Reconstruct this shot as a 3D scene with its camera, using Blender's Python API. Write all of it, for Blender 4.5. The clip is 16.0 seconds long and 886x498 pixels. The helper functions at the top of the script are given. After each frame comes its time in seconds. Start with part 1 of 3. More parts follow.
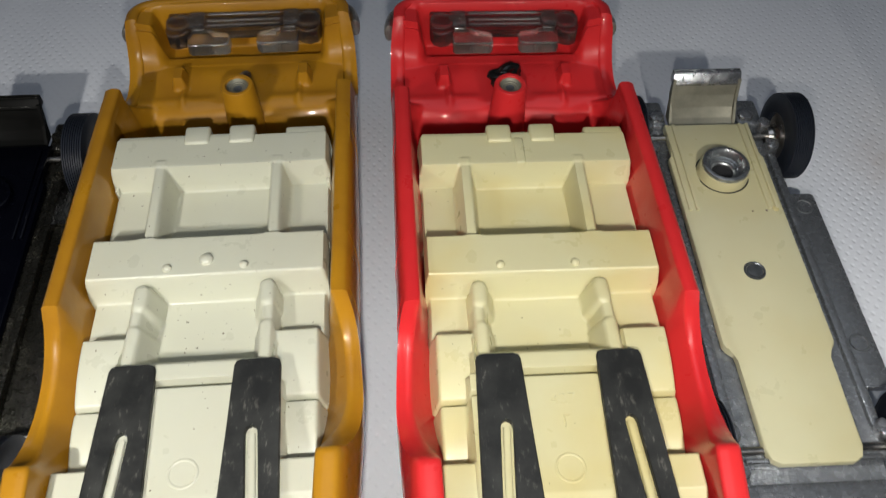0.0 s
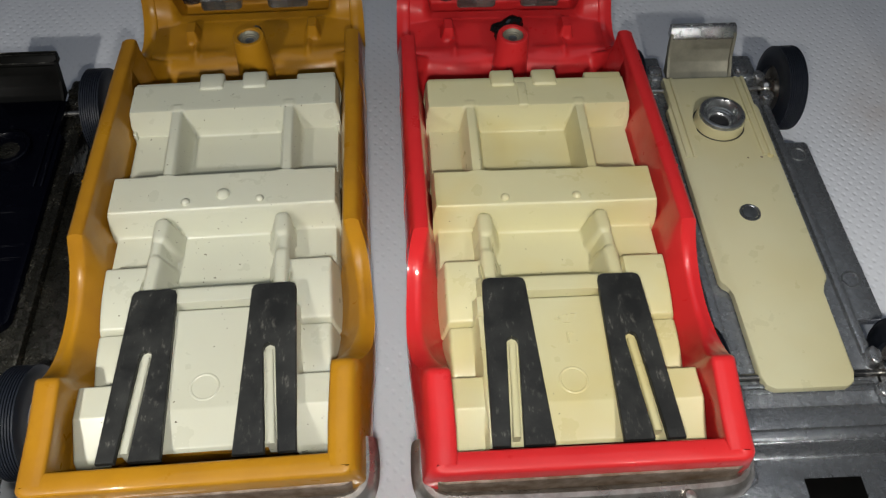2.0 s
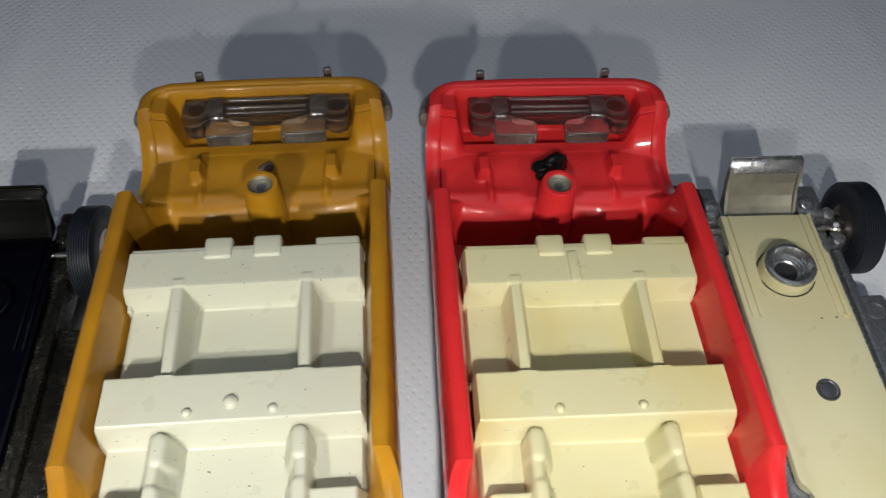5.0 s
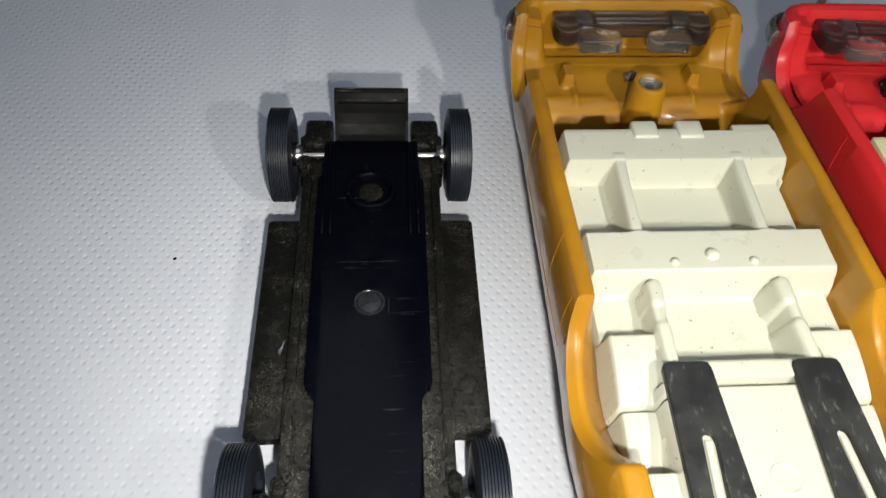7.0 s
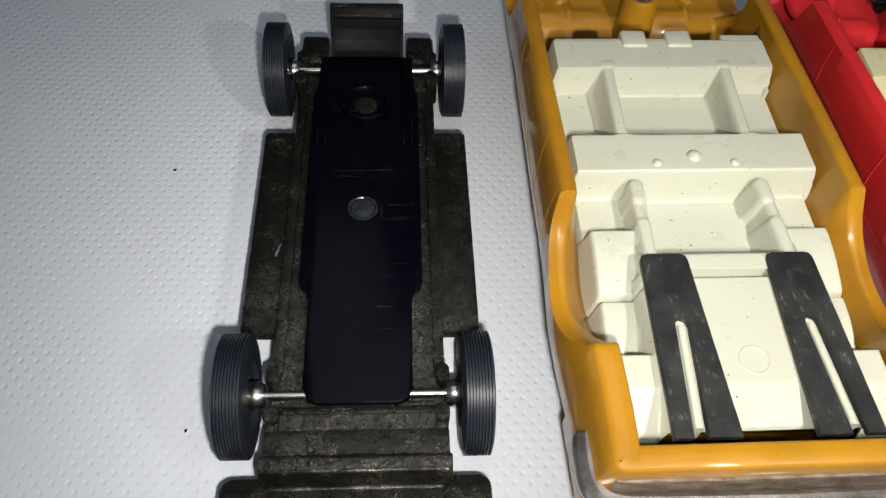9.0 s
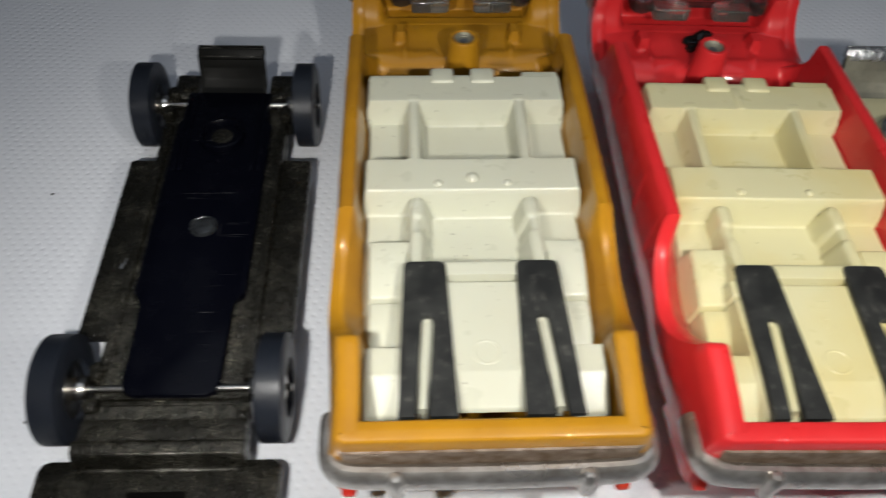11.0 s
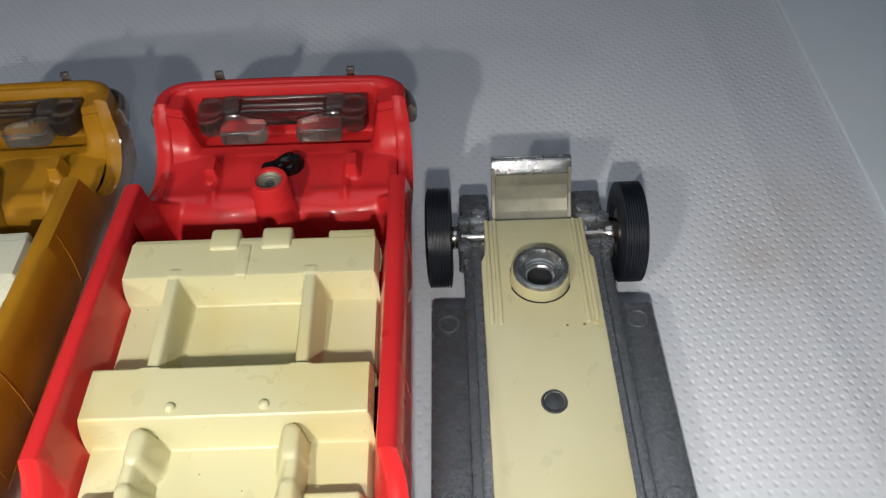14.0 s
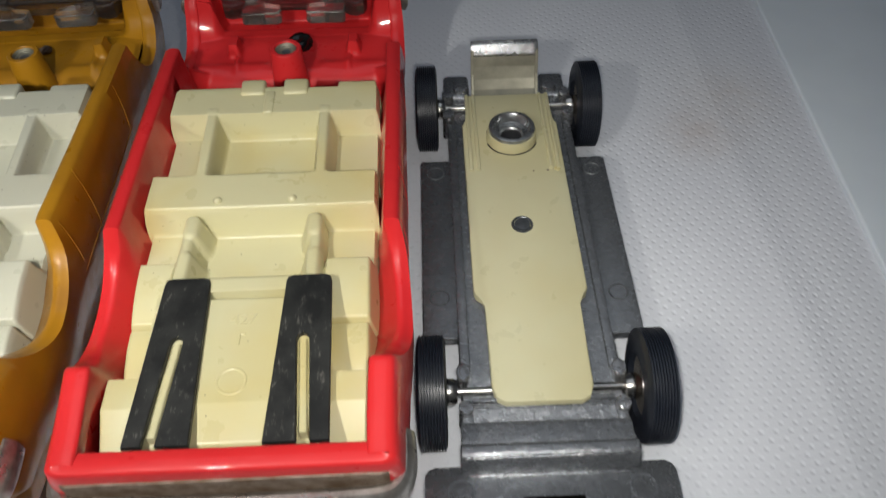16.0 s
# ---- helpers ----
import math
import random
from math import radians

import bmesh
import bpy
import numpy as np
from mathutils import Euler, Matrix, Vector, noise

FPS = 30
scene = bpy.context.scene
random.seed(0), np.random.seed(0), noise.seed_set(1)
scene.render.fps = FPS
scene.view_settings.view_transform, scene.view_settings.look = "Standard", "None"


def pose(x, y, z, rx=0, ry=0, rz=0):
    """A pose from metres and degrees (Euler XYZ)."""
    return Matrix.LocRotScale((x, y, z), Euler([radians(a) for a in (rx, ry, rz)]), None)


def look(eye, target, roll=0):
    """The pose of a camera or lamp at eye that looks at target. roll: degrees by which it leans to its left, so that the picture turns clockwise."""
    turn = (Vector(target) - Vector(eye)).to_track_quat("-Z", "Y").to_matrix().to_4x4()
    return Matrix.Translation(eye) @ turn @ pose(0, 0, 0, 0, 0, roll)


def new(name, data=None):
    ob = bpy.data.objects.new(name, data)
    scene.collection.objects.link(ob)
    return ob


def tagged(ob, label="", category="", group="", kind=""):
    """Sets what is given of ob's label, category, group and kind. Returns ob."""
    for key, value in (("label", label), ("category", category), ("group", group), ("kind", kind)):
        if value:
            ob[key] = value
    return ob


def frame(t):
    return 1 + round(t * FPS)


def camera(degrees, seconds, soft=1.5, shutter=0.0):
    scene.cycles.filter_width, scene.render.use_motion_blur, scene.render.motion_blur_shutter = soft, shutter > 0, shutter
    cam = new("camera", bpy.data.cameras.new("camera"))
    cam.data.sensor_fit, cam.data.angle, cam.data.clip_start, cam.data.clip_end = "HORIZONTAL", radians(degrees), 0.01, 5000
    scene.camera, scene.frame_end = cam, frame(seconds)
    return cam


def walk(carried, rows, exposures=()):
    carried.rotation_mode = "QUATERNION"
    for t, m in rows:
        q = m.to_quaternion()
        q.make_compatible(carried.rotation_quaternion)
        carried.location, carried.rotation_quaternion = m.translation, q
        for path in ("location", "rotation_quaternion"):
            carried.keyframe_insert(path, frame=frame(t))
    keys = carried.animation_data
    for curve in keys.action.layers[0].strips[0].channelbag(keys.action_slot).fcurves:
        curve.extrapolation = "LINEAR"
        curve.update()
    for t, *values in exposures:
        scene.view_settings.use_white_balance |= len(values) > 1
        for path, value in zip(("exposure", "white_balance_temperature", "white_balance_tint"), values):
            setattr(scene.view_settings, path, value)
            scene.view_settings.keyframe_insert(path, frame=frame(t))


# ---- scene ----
cam = camera(59.0, 16.0, soft=1.3, shutter=0.5)
# seconds, place in metres, heading, pitch and roll in degrees
PATH = [
    (0, -0.01881, -0.06692, 0.11753, -4.594, -54.070, 1.526),
    (0.5, -0.01947, -0.07105, 0.11821, -5.016, -54.581, 1.761),
    (1, -0.01969, -0.07210, 0.11778, -4.822, -54.398, 1.516),
    (1.5, -0.01976, -0.07485, 0.11610, -4.701, -54.072, 1.251),
    (2, -0.02030, -0.07712, 0.11590, -4.491, -54.258, 1.099),
    (2.5, -0.02063, -0.07377, 0.11721, -4.081, -53.830, 0.825),
    (3, -0.02037, -0.06299, 0.11866, -2.355, -53.042, -0.825),
    (3.5, -0.01925, -0.05116, 0.11489, -2.335, -52.832, -0.551),
    (3.7, -0.01924, -0.04539, 0.11476, -3.741, -53.053, 0.678),
    (6, -0.04647, -0.04964, 0.11988, -4.996, -53.591, 2.631),
    (6.5, -0.07345, -0.06055, 0.11193, -5.658, -51.944, 3.774),
    (7, -0.08854, -0.06501, 0.10641, -5.761, -50.870, 4.384),
    (7.5, -0.08880, -0.07121, 0.10375, -5.442, -52.923, 4.094),
    (8, -0.08754, -0.07356, 0.10424, -6.655, -55.817, 4.770),
    (8.2, -0.08714, -0.07274, 0.10493, -5.925, -55.655, 4.184),
    (10.5, -0.07536, -0.07982, 0.10486, -4.398, -51.852, 4.113),
    (11, -0.05552, -0.08515, 0.11453, -3.389, -51.509, 2.776),
    (11.5, -0.03309, -0.08286, 0.11348, -2.955, -50.995, 2.362),
    (12, -0.00761, -0.08149, 0.11152, -1.746, -50.219, 0.737),
    (12.5, 0.01447, -0.08221, 0.11178, -0.509, -50.075, -1.011),
    (13, 0.02044, -0.08200, 0.11075, -1.121, -49.717, -1.045),
    (13.5, 0.02335, -0.06564, 0.10761, 0.158, -49.804, -2.457),
    (14, 0.02689, -0.05045, 0.10447, 1.206, -48.750, -3.382),
    (14.5, 0.02685, -0.04996, 0.10292, -0.231, -48.453, -2.213),
    (15, 0.02678, -0.05469, 0.10433, -0.251, -48.668, -2.422),
    (15.5, 0.02477, -0.07202, 0.10766, -0.202, -49.352, -2.380),
    (16, 0.02446, -0.08342, 0.10792, -1.184, -49.896, -1.665),
]
walk(cam, [(t, pose(x, y, z, 0, 0, yaw) @ pose(0, 0, 0, 90 + pitch, 0, 0) @ pose(0, 0, 0, 0, 0, roll))
           for t, x, y, z, yaw, pitch, roll in PATH], exposures=[(0.0, -0.46), (0.5, -0.68), (1.0, -0.72), (1.5, -1.02), (2.0, -0.75), (2.5, -0.55), (3.0, -0.29), (3.5, -0.27), (6.0, -0.15), (6.5, 0.0), (7.0, 0.1), (7.5, 0.1), (8.0, -0.2), (10.5, -0.2), (11.0, -0.42), (11.5, -0.62), (12.0, -0.62), (13.0, -0.6), (13.5, -0.33), (14.0, -0.18), (15.0, -0.14), (15.5, -0.5), (16.0, -0.58)])

# one unit of the plan below is 0.88 mm
K = 0.00088

# ---- light ----
world = bpy.data.worlds.new("room_air")
scene.world = world
world.use_nodes = True
world.node_tree.nodes["Background"].inputs[0].default_value = (0.75, 0.82, 1.0, 1)
world.node_tree.nodes["Background"].inputs[1].default_value = 0.02


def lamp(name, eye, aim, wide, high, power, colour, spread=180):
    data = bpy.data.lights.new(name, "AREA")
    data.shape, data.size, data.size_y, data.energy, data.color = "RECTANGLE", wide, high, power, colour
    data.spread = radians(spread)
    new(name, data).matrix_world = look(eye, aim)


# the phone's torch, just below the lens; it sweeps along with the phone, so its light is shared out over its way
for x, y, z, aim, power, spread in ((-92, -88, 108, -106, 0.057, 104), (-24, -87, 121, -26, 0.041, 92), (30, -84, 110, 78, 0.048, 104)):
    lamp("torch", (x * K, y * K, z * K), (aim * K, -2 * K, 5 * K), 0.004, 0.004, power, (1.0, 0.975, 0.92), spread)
# broad unseen lamp, added overhead for dim ambient fill
lamp("overhead_fill", (0, 0.05, 0.86), (0, 0.051, 0), 0.66, 0.66, 1.2, (0.80, 0.88, 1.0))


# ---- materials ----
def material(name):
    m = bpy.data.materials.new(name)
    m.use_nodes = True
    t = m.node_tree
    return m, t, t.nodes["Principled BSDF"]


def coords(t, scale=(1, 1, 1), kind="Object"):
    c = t.nodes.new("ShaderNodeTexCoord")
    mp = t.nodes.new("ShaderNodeMapping")
    mp.inputs["Scale"].default_value = scale
    t.links.new(c.outputs[kind], mp.inputs["Vector"])
    return mp.outputs["Vector"]


def noisy(t, vec, scale, detail=4.0, rough=0.55):
    n = t.nodes.new("ShaderNodeTexNoise")
    n.inputs["Scale"].default_value, n.inputs["Detail"].default_value, n.inputs["Roughness"].default_value = scale, detail, rough
    t.links.new(vec, n.inputs["Vector"])
    return n.outputs["Fac"]


def ramp(t, fac, stops):
    r = t.nodes.new("ShaderNodeValToRGB")
    e = r.color_ramp.elements
    while len(e) < len(stops):
        e.new(0.5)
    for k, (p, c) in enumerate(stops):
        e[k].position, e[k].color = p, (*c, 1) if len(c) == 3 else c
    t.links.new(fac, r.inputs["Fac"])
    return r.outputs["Color"]


def blend(t, fac, a, b, how="MIX"):
    m = t.nodes.new("ShaderNodeMix")
    m.data_type, m.blend_type = "RGBA", how
    for socket, v in ((m.inputs[0], fac), (m.inputs[6], a), (m.inputs[7], b)):
        if hasattr(v, "is_linked"):
            t.links.new(v, socket)
        else:
            socket.default_value = v if isinstance(v, float) else (*v, 1)
    return m.outputs[2]


def relief(t, b, height, strength, distance):
    n = t.nodes.new("ShaderNodeBump")
    n.inputs["Strength"].default_value, n.inputs["Distance"].default_value = strength, distance
    t.links.new(height, n.inputs["Height"])
    t.links.new(n.outputs["Normal"], b.inputs["Normal"])


def paint(name, base, dark, rough=0.32, coat=0.55):
    """Glossy spray enamel over a cast body, with faint orange peel, dust and small chips."""
    m, t, b = material(name)
    v = coords(t)
    c = blend(t, ramp(t, noisy(t, v, 90, 5), [(0.35, (0, 0, 0)), (0.75, (1, 1, 1))]), base, dark)
    b.inputs["Roughness"].default_value = rough
    t.links.new(c, b.inputs["Base Color"])
    t.links.new(ramp(t, noisy(t, v, 300, 4), [(0.3, (rough * 0.8,) * 3), (0.8, (rough * 1.8,) * 3)]), b.inputs["Roughness"])
    b.inputs["Coat Weight"].default_value, b.inputs["Coat Roughness"].default_value = coat, 0.05
    b.inputs["Specular IOR Level"].default_value = 0.2
    relief(t, b, noisy(t, v, 330, 3), 0.16, 0.0003)
    return m


def plastic(name, base, stain, rough=0.32, grain=260, shine=0.5, speck=0.0):
    """Moulded polystyrene, yellowed unevenly with age."""
    m, t, b = material(name)
    v = coords(t)
    c = blend(t, ramp(t, noisy(t, v, 45, 3), [(0.42, (0, 0, 0)), (0.72, (1, 1, 1))]), base, stain)
    if speck:
        # grains of dirt caught in the surface
        dirt = ramp(t, noisy(t, v, 1900, 2, 0.4), [(speck, (0, 0, 0)), (speck + 0.02, (1, 1, 1))])
        c = blend(t, dirt, c, (0.12, 0.10, 0.07))
    t.links.new(c, b.inputs["Base Color"])
    t.links.new(ramp(t, noisy(t, v, grain, 4), [(0.3, (rough * 0.8,) * 3), (0.75, (rough * 1.3,) * 3)]), b.inputs["Roughness"])
    b.inputs["Specular IOR Level"].default_value = shine
    b.inputs["Subsurface Weight"].default_value = 0.06
    b.inputs["Subsurface Radius"].default_value = (0.002, 0.0016, 0.001)
    relief(t, b, noisy(t, v, 900, 3), 0.08, 0.0002)
    return m


def metal(name, base, dark, rough, amount=1.0, scale=350, depth=0.25, fleck=None, share=0.70):
    m, t, b = material(name)
    v = coords(t)
    f = noisy(t, v, scale, 6, 0.65)
    c = blend(t, ramp(t, f, [(0.38, (0, 0, 0)), (0.66, (1, 1, 1))]), base, dark)
    if fleck:
        # bright grains in the colour, gathered in patches: rubbed specks and painted glints
        grain = ramp(t, noisy(t, v, 6000, 3, 0.6), [(share, (0, 0, 0)), (share + 0.05, (1, 1, 1))])
        patch = ramp(t, noisy(t, v, 220, 5, 0.65), [(0.47, (0, 0, 0)), (0.62, (1, 1, 1))])
        c = blend(t, blend(t, 1.0, grain, patch, "MULTIPLY"), c, fleck)
    t.links.new(c, b.inputs["Base Color"])
    t.links.new(ramp(t, noisy(t, v, scale * 0.4, 5), [(0.3, (rough * 0.75,) * 3), (0.75, (rough * 1.4,) * 3)]), b.inputs["Roughness"])
    b.inputs["Metallic"].default_value = amount
    relief(t, b, f, depth, 0.0002)
    return m


def scratched(name, base, mark, rough, shine):
    """Dark glossy plastic with fine pale scratches in two directions."""
    m, t, b = material(name)
    lines = ramp(t, noisy(t, coords(t, (60, 1500, 60)), 1, 3, 0.6), [(0.66, (0, 0, 0)), (0.72, (1, 1, 1))])
    cross = ramp(t, noisy(t, coords(t, (1100, 90, 60)), 1, 3, 0.6), [(0.68, (0, 0, 0)), (0.73, (1, 1, 1))])
    patch = ramp(t, noisy(t, coords(t), 70, 4), [(0.48, (0, 0, 0)), (0.62, (1, 1, 1))])
    c = blend(t, blend(t, 1.0, blend(t, 1.0, lines, cross, "ADD"), patch, "MULTIPLY"), base, mark)
    t.links.new(c, b.inputs["Base Color"])
    t.links.new(ramp(t, noisy(t, coords(t), 160, 5), [(0.3, (rough * 0.7,) * 3), (0.75, (rough * 1.5,) * 3)]), b.inputs["Roughness"])
    b.inputs["Specular IOR Level"].default_value = shine
    relief(t, b, noisy(t, coords(t), 300, 3), 0.1, 0.0002)
    return m


RED = paint("red_enamel", (0.63, 0.026, 0.028), (0.56, 0.02, 0.024))
OCHRE = paint("ochre_enamel", (0.415, 0.196, 0.010), (0.29, 0.13, 0.010))
CREAM = plastic("cream_plastic", (0.575, 0.54, 0.325), (0.555, 0.455, 0.18), speck=0.78)
IVORY = plastic("ivory_plastic", (0.515, 0.517, 0.415), (0.485, 0.475, 0.37), speck=0.74)
FLOORCREAM = plastic("dull_cream_plastic", (0.56, 0.535, 0.345), (0.53, 0.485, 0.28))
NAVY = scratched("blue_black_plastic", (0.001, 0.0012, 0.003), (0.03, 0.03, 0.033), 0.24, 0.14)
ZINC = metal("cast_zinc", (0.235, 0.248, 0.262), (0.20, 0.212, 0.226), 0.25, 0.72, 1500, 0.7, (0.85, 0.86, 0.88), 0.605)
STEEL = metal("steel_wire", (0.62, 0.60, 0.56), (0.45, 0.43, 0.40), 0.22)
TURNED = metal("turned_metal", (0.46, 0.48, 0.48), (0.26, 0.27, 0.28), 0.3, 0.9, 700, 0.5)
CHROME = metal("worn_chrome", (0.50, 0.48, 0.45), (0.30, 0.27, 0.24), 0.3, 0.85, 420)
SOOT = metal("blackened_zinc", (0.0135, 0.0127, 0.009), (0.006, 0.0056, 0.0042), 0.28, 0.5, 2600, 1.0, (0.3, 0.28, 0.22), 0.585)
WORN = metal("worn_black_edge", (0.03, 0.028, 0.022), (0.012, 0.011, 0.009), 0.3, 0.6, 1500, 0.9, (0.45, 0.43, 0.38), 0.5)
TYRE = plastic("tyre_rubber", (0.011, 0.014, 0.021), (0.017, 0.02, 0.028), 0.38, 260, 0.35)
MATT = plastic("slot_shade_and_crumb_black", (0.0014, 0.0014, 0.0013), (0.003, 0.0028, 0.0024), 0.7, 260, 0.04)
# near-black colour for the shade inside the boss gap and hole
DARK = plastic("painted_recess_shade", (0.01, 0.01, 0.011), (0.014, 0.014, 0.015), 0.6)
BLACK = plastic("glossy_black_finish", (0.003, 0.003, 0.0028), (0.006, 0.006, 0.005), 0.5, 400, 0.1)
GLUE = plastic("black_glue", (0.006, 0.006, 0.006), (0.01, 0.01, 0.01), 0.14)
RIVET = metal("dull_rivet", (0.10, 0.11, 0.12), (0.05, 0.055, 0.06), 0.3, 0.35, 500)
DULL = metal("blackened_rivet", (0.045, 0.05, 0.055), (0.012, 0.013, 0.015), 0.25, 0.5, 420, 0.8)
# paler zinc: highlights of lugs and rims put into the colour; also worn metal
BRIGHT = metal("highlight_and_worn_zinc", (0.56, 0.57, 0.58), (0.34, 0.345, 0.36), 0.24, 0.9, 900, 1.0)
# beige tint: the floor plate's reflection in the flap, put into the colour
FLAP = metal("beige_tinted_zinc", (0.30, 0.288, 0.225), (0.23, 0.22, 0.175), 0.55, 0.7, 300, 0.2)
SMOKE = plastic("smoky_window_plastic", (0.16, 0.12, 0.10), (0.21, 0.16, 0.14), 0.12, 260, 0.6)
LAMPRED = plastic("red_lamp_plastic", (0.55, 0.03, 0.02), (0.5, 0.05, 0.02), 0.25)
GRIME = metal("grimy_tin", (0.13, 0.085, 0.05), (0.26, 0.21, 0.17), 0.5, 0.35, 520)


def strip_material():
    m, t, b = material("scuffed_black_strip")
    v = coords(t)
    wear = ramp(t, noisy(t, v, 230, 5, 0.6), [(0.40, (0, 0, 0)), (0.75, (1, 1, 1))])
    dust = ramp(t, noisy(t, coords(t, (1500, 500, 700)), 1, 4, 0.7), [(0.58, (0, 0, 0)), (0.70, (1, 1, 1))])
    c = blend(t, wear, (0.008, 0.0085, 0.008), (0.032, 0.033, 0.030))
    t.links.new(blend(t, blend(t, 1.0, wear, dust, "MULTIPLY"), c, (0.2, 0.19, 0.165)), b.inputs["Base Color"])
    b.inputs["Roughness"].default_value = 0.5
    relief(t, b, noisy(t, v, 700, 5), 0.3, 0.0002)
    return m


STRIP = strip_material()


def clear_material(name, tint, rough, bumps):
    m, t, b = material(name)
    b.inputs["Base Color"].default_value = (*tint, 1)
    b.inputs["Transmission Weight"].default_value = 0.96
    b.inputs["Roughness"].default_value, b.inputs["IOR"].default_value = rough, 1.5
    relief(t, b, noisy(t, coords(t), 420, 3), bumps, 0.0003)
    return m


CLEAR = clear_material("clear_plastic", (0.33, 0.30, 0.285), 0.06, 0.35)
FROST = clear_material("cloudy_clear_plastic", (0.78, 0.77, 0.72), 0.16, 0.3)
PRISM = clear_material("frosted_clear_plastic", (0.68, 0.68, 0.64), 0.2, 0.05)


def cloth_material():
    """White table paper, embossed all over with small offset dimples, with a few faint stains."""
    m, t, b = material("embossed_paper")
    v = coords(t)
    warp = noisy(t, v, 30, 2)
    sep = t.nodes.new("ShaderNodeSeparateXYZ")
    t.links.new(v, sep.inputs[0])

    def calc(op, a, c=None):
        n = t.nodes.new("ShaderNodeMath")
        n.operation = op
        for k, w in ((0, a), (1, c)):
            if w is None:
                continue
            if hasattr(w, "is_linked"):
                t.links.new(w, n.inputs[k])
            else:
                n.inputs[k].default_value = w
        return n.outputs[0]

    u = calc("ADD", calc("MULTIPLY", sep.outputs[0], 2 * math.pi / 0.00225), calc("MULTIPLY", warp, 5.0))
    w = calc("ADD", calc("MULTIPLY", sep.outputs[1], 2 * math.pi / 0.0026), calc("MULTIPLY", noisy(t, v, 34, 2), 5.0))
    dots = calc("MAXIMUM", calc("MULTIPLY", calc("COSINE", u), calc("COSINE", w)), 0.0)
    dots = calc("MULTIPLY", calc("POWER", dots, 2.2), calc("MULTIPLY", noisy(t, v, 60, 4), -1.7))
    fine = calc("MULTIPLY", noisy(t, v, 1100, 4), 0.35)
    relief(t, b, calc("ADD", dots, fine), 0.46, 0.00028)
    soft = ramp(t, noisy(t, v, 14, 4), [(0.35, (0.68, 0.70, 0.75)), (0.7, (0.74, 0.76, 0.80))])
    for sx, sy, size, tint in ((90.5 * K, 40.3 * K, 0.007, (0.60, 0.56, 0.55)), (101.5 * K, 53 * K, 0.010, (0.66, 0.64, 0.64))):
        far = calc("ADD", calc("POWER", calc("ABSOLUTE", calc("SUBTRACT", sep.outputs[0], sx)), 2.0), calc("POWER", calc("ABSOLUTE", calc("SUBTRACT", sep.outputs[1], sy)), 2.0))
        spot = calc("MULTIPLY", calc("POWER", 2.7, calc("MULTIPLY", far, -1.0 / size ** 2)), calc("MULTIPLY", noisy(t, v, 260, 4), 1.3))
        soft = blend(t, spot, soft, tint)
    t.links.new(soft, b.inputs["Base Color"])
    b.inputs["Roughness"].default_value = 0.75
    b.inputs["Specular IOR Level"].default_value = 0.25
    return m


PAPER = cloth_material()
BOARD = plastic("smooth_white_board", (0.74, 0.80, 0.85), (0.70, 0.76, 0.81), 0.6, 120)
WALL = plastic("pale_wall_paint", (0.35, 0.36, 0.38), (0.32, 0.33, 0.35), 0.8, 20)


# ---- mesh helpers; all lengths in the plan's unit ----
def thing(name, label, category, place=(0, 0, 0), turn=0.0, group="", lean=0.0):
    ob = new(name)
    ob.empty_display_size = 0.01
    ob.matrix_world = pose(place[0] * K, place[1] * K, place[2] * K, 0, lean, turn)
    return tagged(ob, label, category, group)


def mesh_of(bm, name, mat, smooth=True, angle=35):
    bmesh.ops.scale(bm, vec=(K, K, K), verts=bm.verts)
    bmesh.ops.recalc_face_normals(bm, faces=bm.faces)
    me = bpy.data.meshes.new(name)
    bm.to_mesh(me)
    bm.free()
    me.materials.append(mat)
    if smooth:
        me.shade_smooth()
        me.set_sharp_from_angle(angle=radians(angle))
    return me


def part(name, bm, mat, parent, label="", angle=35):
    ob = new(name, mesh_of(bm, name, mat, True, angle))
    ob.parent = parent
    if label:
        tagged(ob, label)
    return ob


def box(bm, x0, x1, y0, y1, z0, z1, r=0.0, seg=2):
    b = bmesh.new()
    bmesh.ops.create_cube(b, size=1)
    for v in b.verts:
        v.co = ((x0 + x1) / 2 + v.co.x * (x1 - x0), (y0 + y1) / 2 + v.co.y * (y1 - y0), (z0 + z1) / 2 + v.co.z * (z1 - z0))
    if r:
        bmesh.ops.bevel(b, geom=list(b.edges), offset=r, segments=seg, affect="EDGES", profile=0.5)
    join(bm, b)


def join(bm, other):
    names = {v: bm.verts.new(v.co) for v in other.verts}
    for f in other.faces:
        bm.faces.new([names[v] for v in f.verts])
    other.free()


def slab(bm, outline, z0, z1, r=0.0, seg=2):
    """An upright prism over an outline of (x, y)."""
    b = bmesh.new()
    low = [b.verts.new((x, y, z0)) for x, y in outline]
    top = [b.verts.new((x, y, z1)) for x, y in outline]
    n = len(outline)
    b.faces.new(low[::-1])
    cap = b.faces.new(top)
    for k in range(n):
        b.faces.new((low[k], low[(k + 1) % n], top[(k + 1) % n], top[k]))
    if r:
        bmesh.ops.bevel(b, geom=list(cap.edges), offset=r, segments=seg, affect="EDGES", profile=0.5)
    join(bm, b)


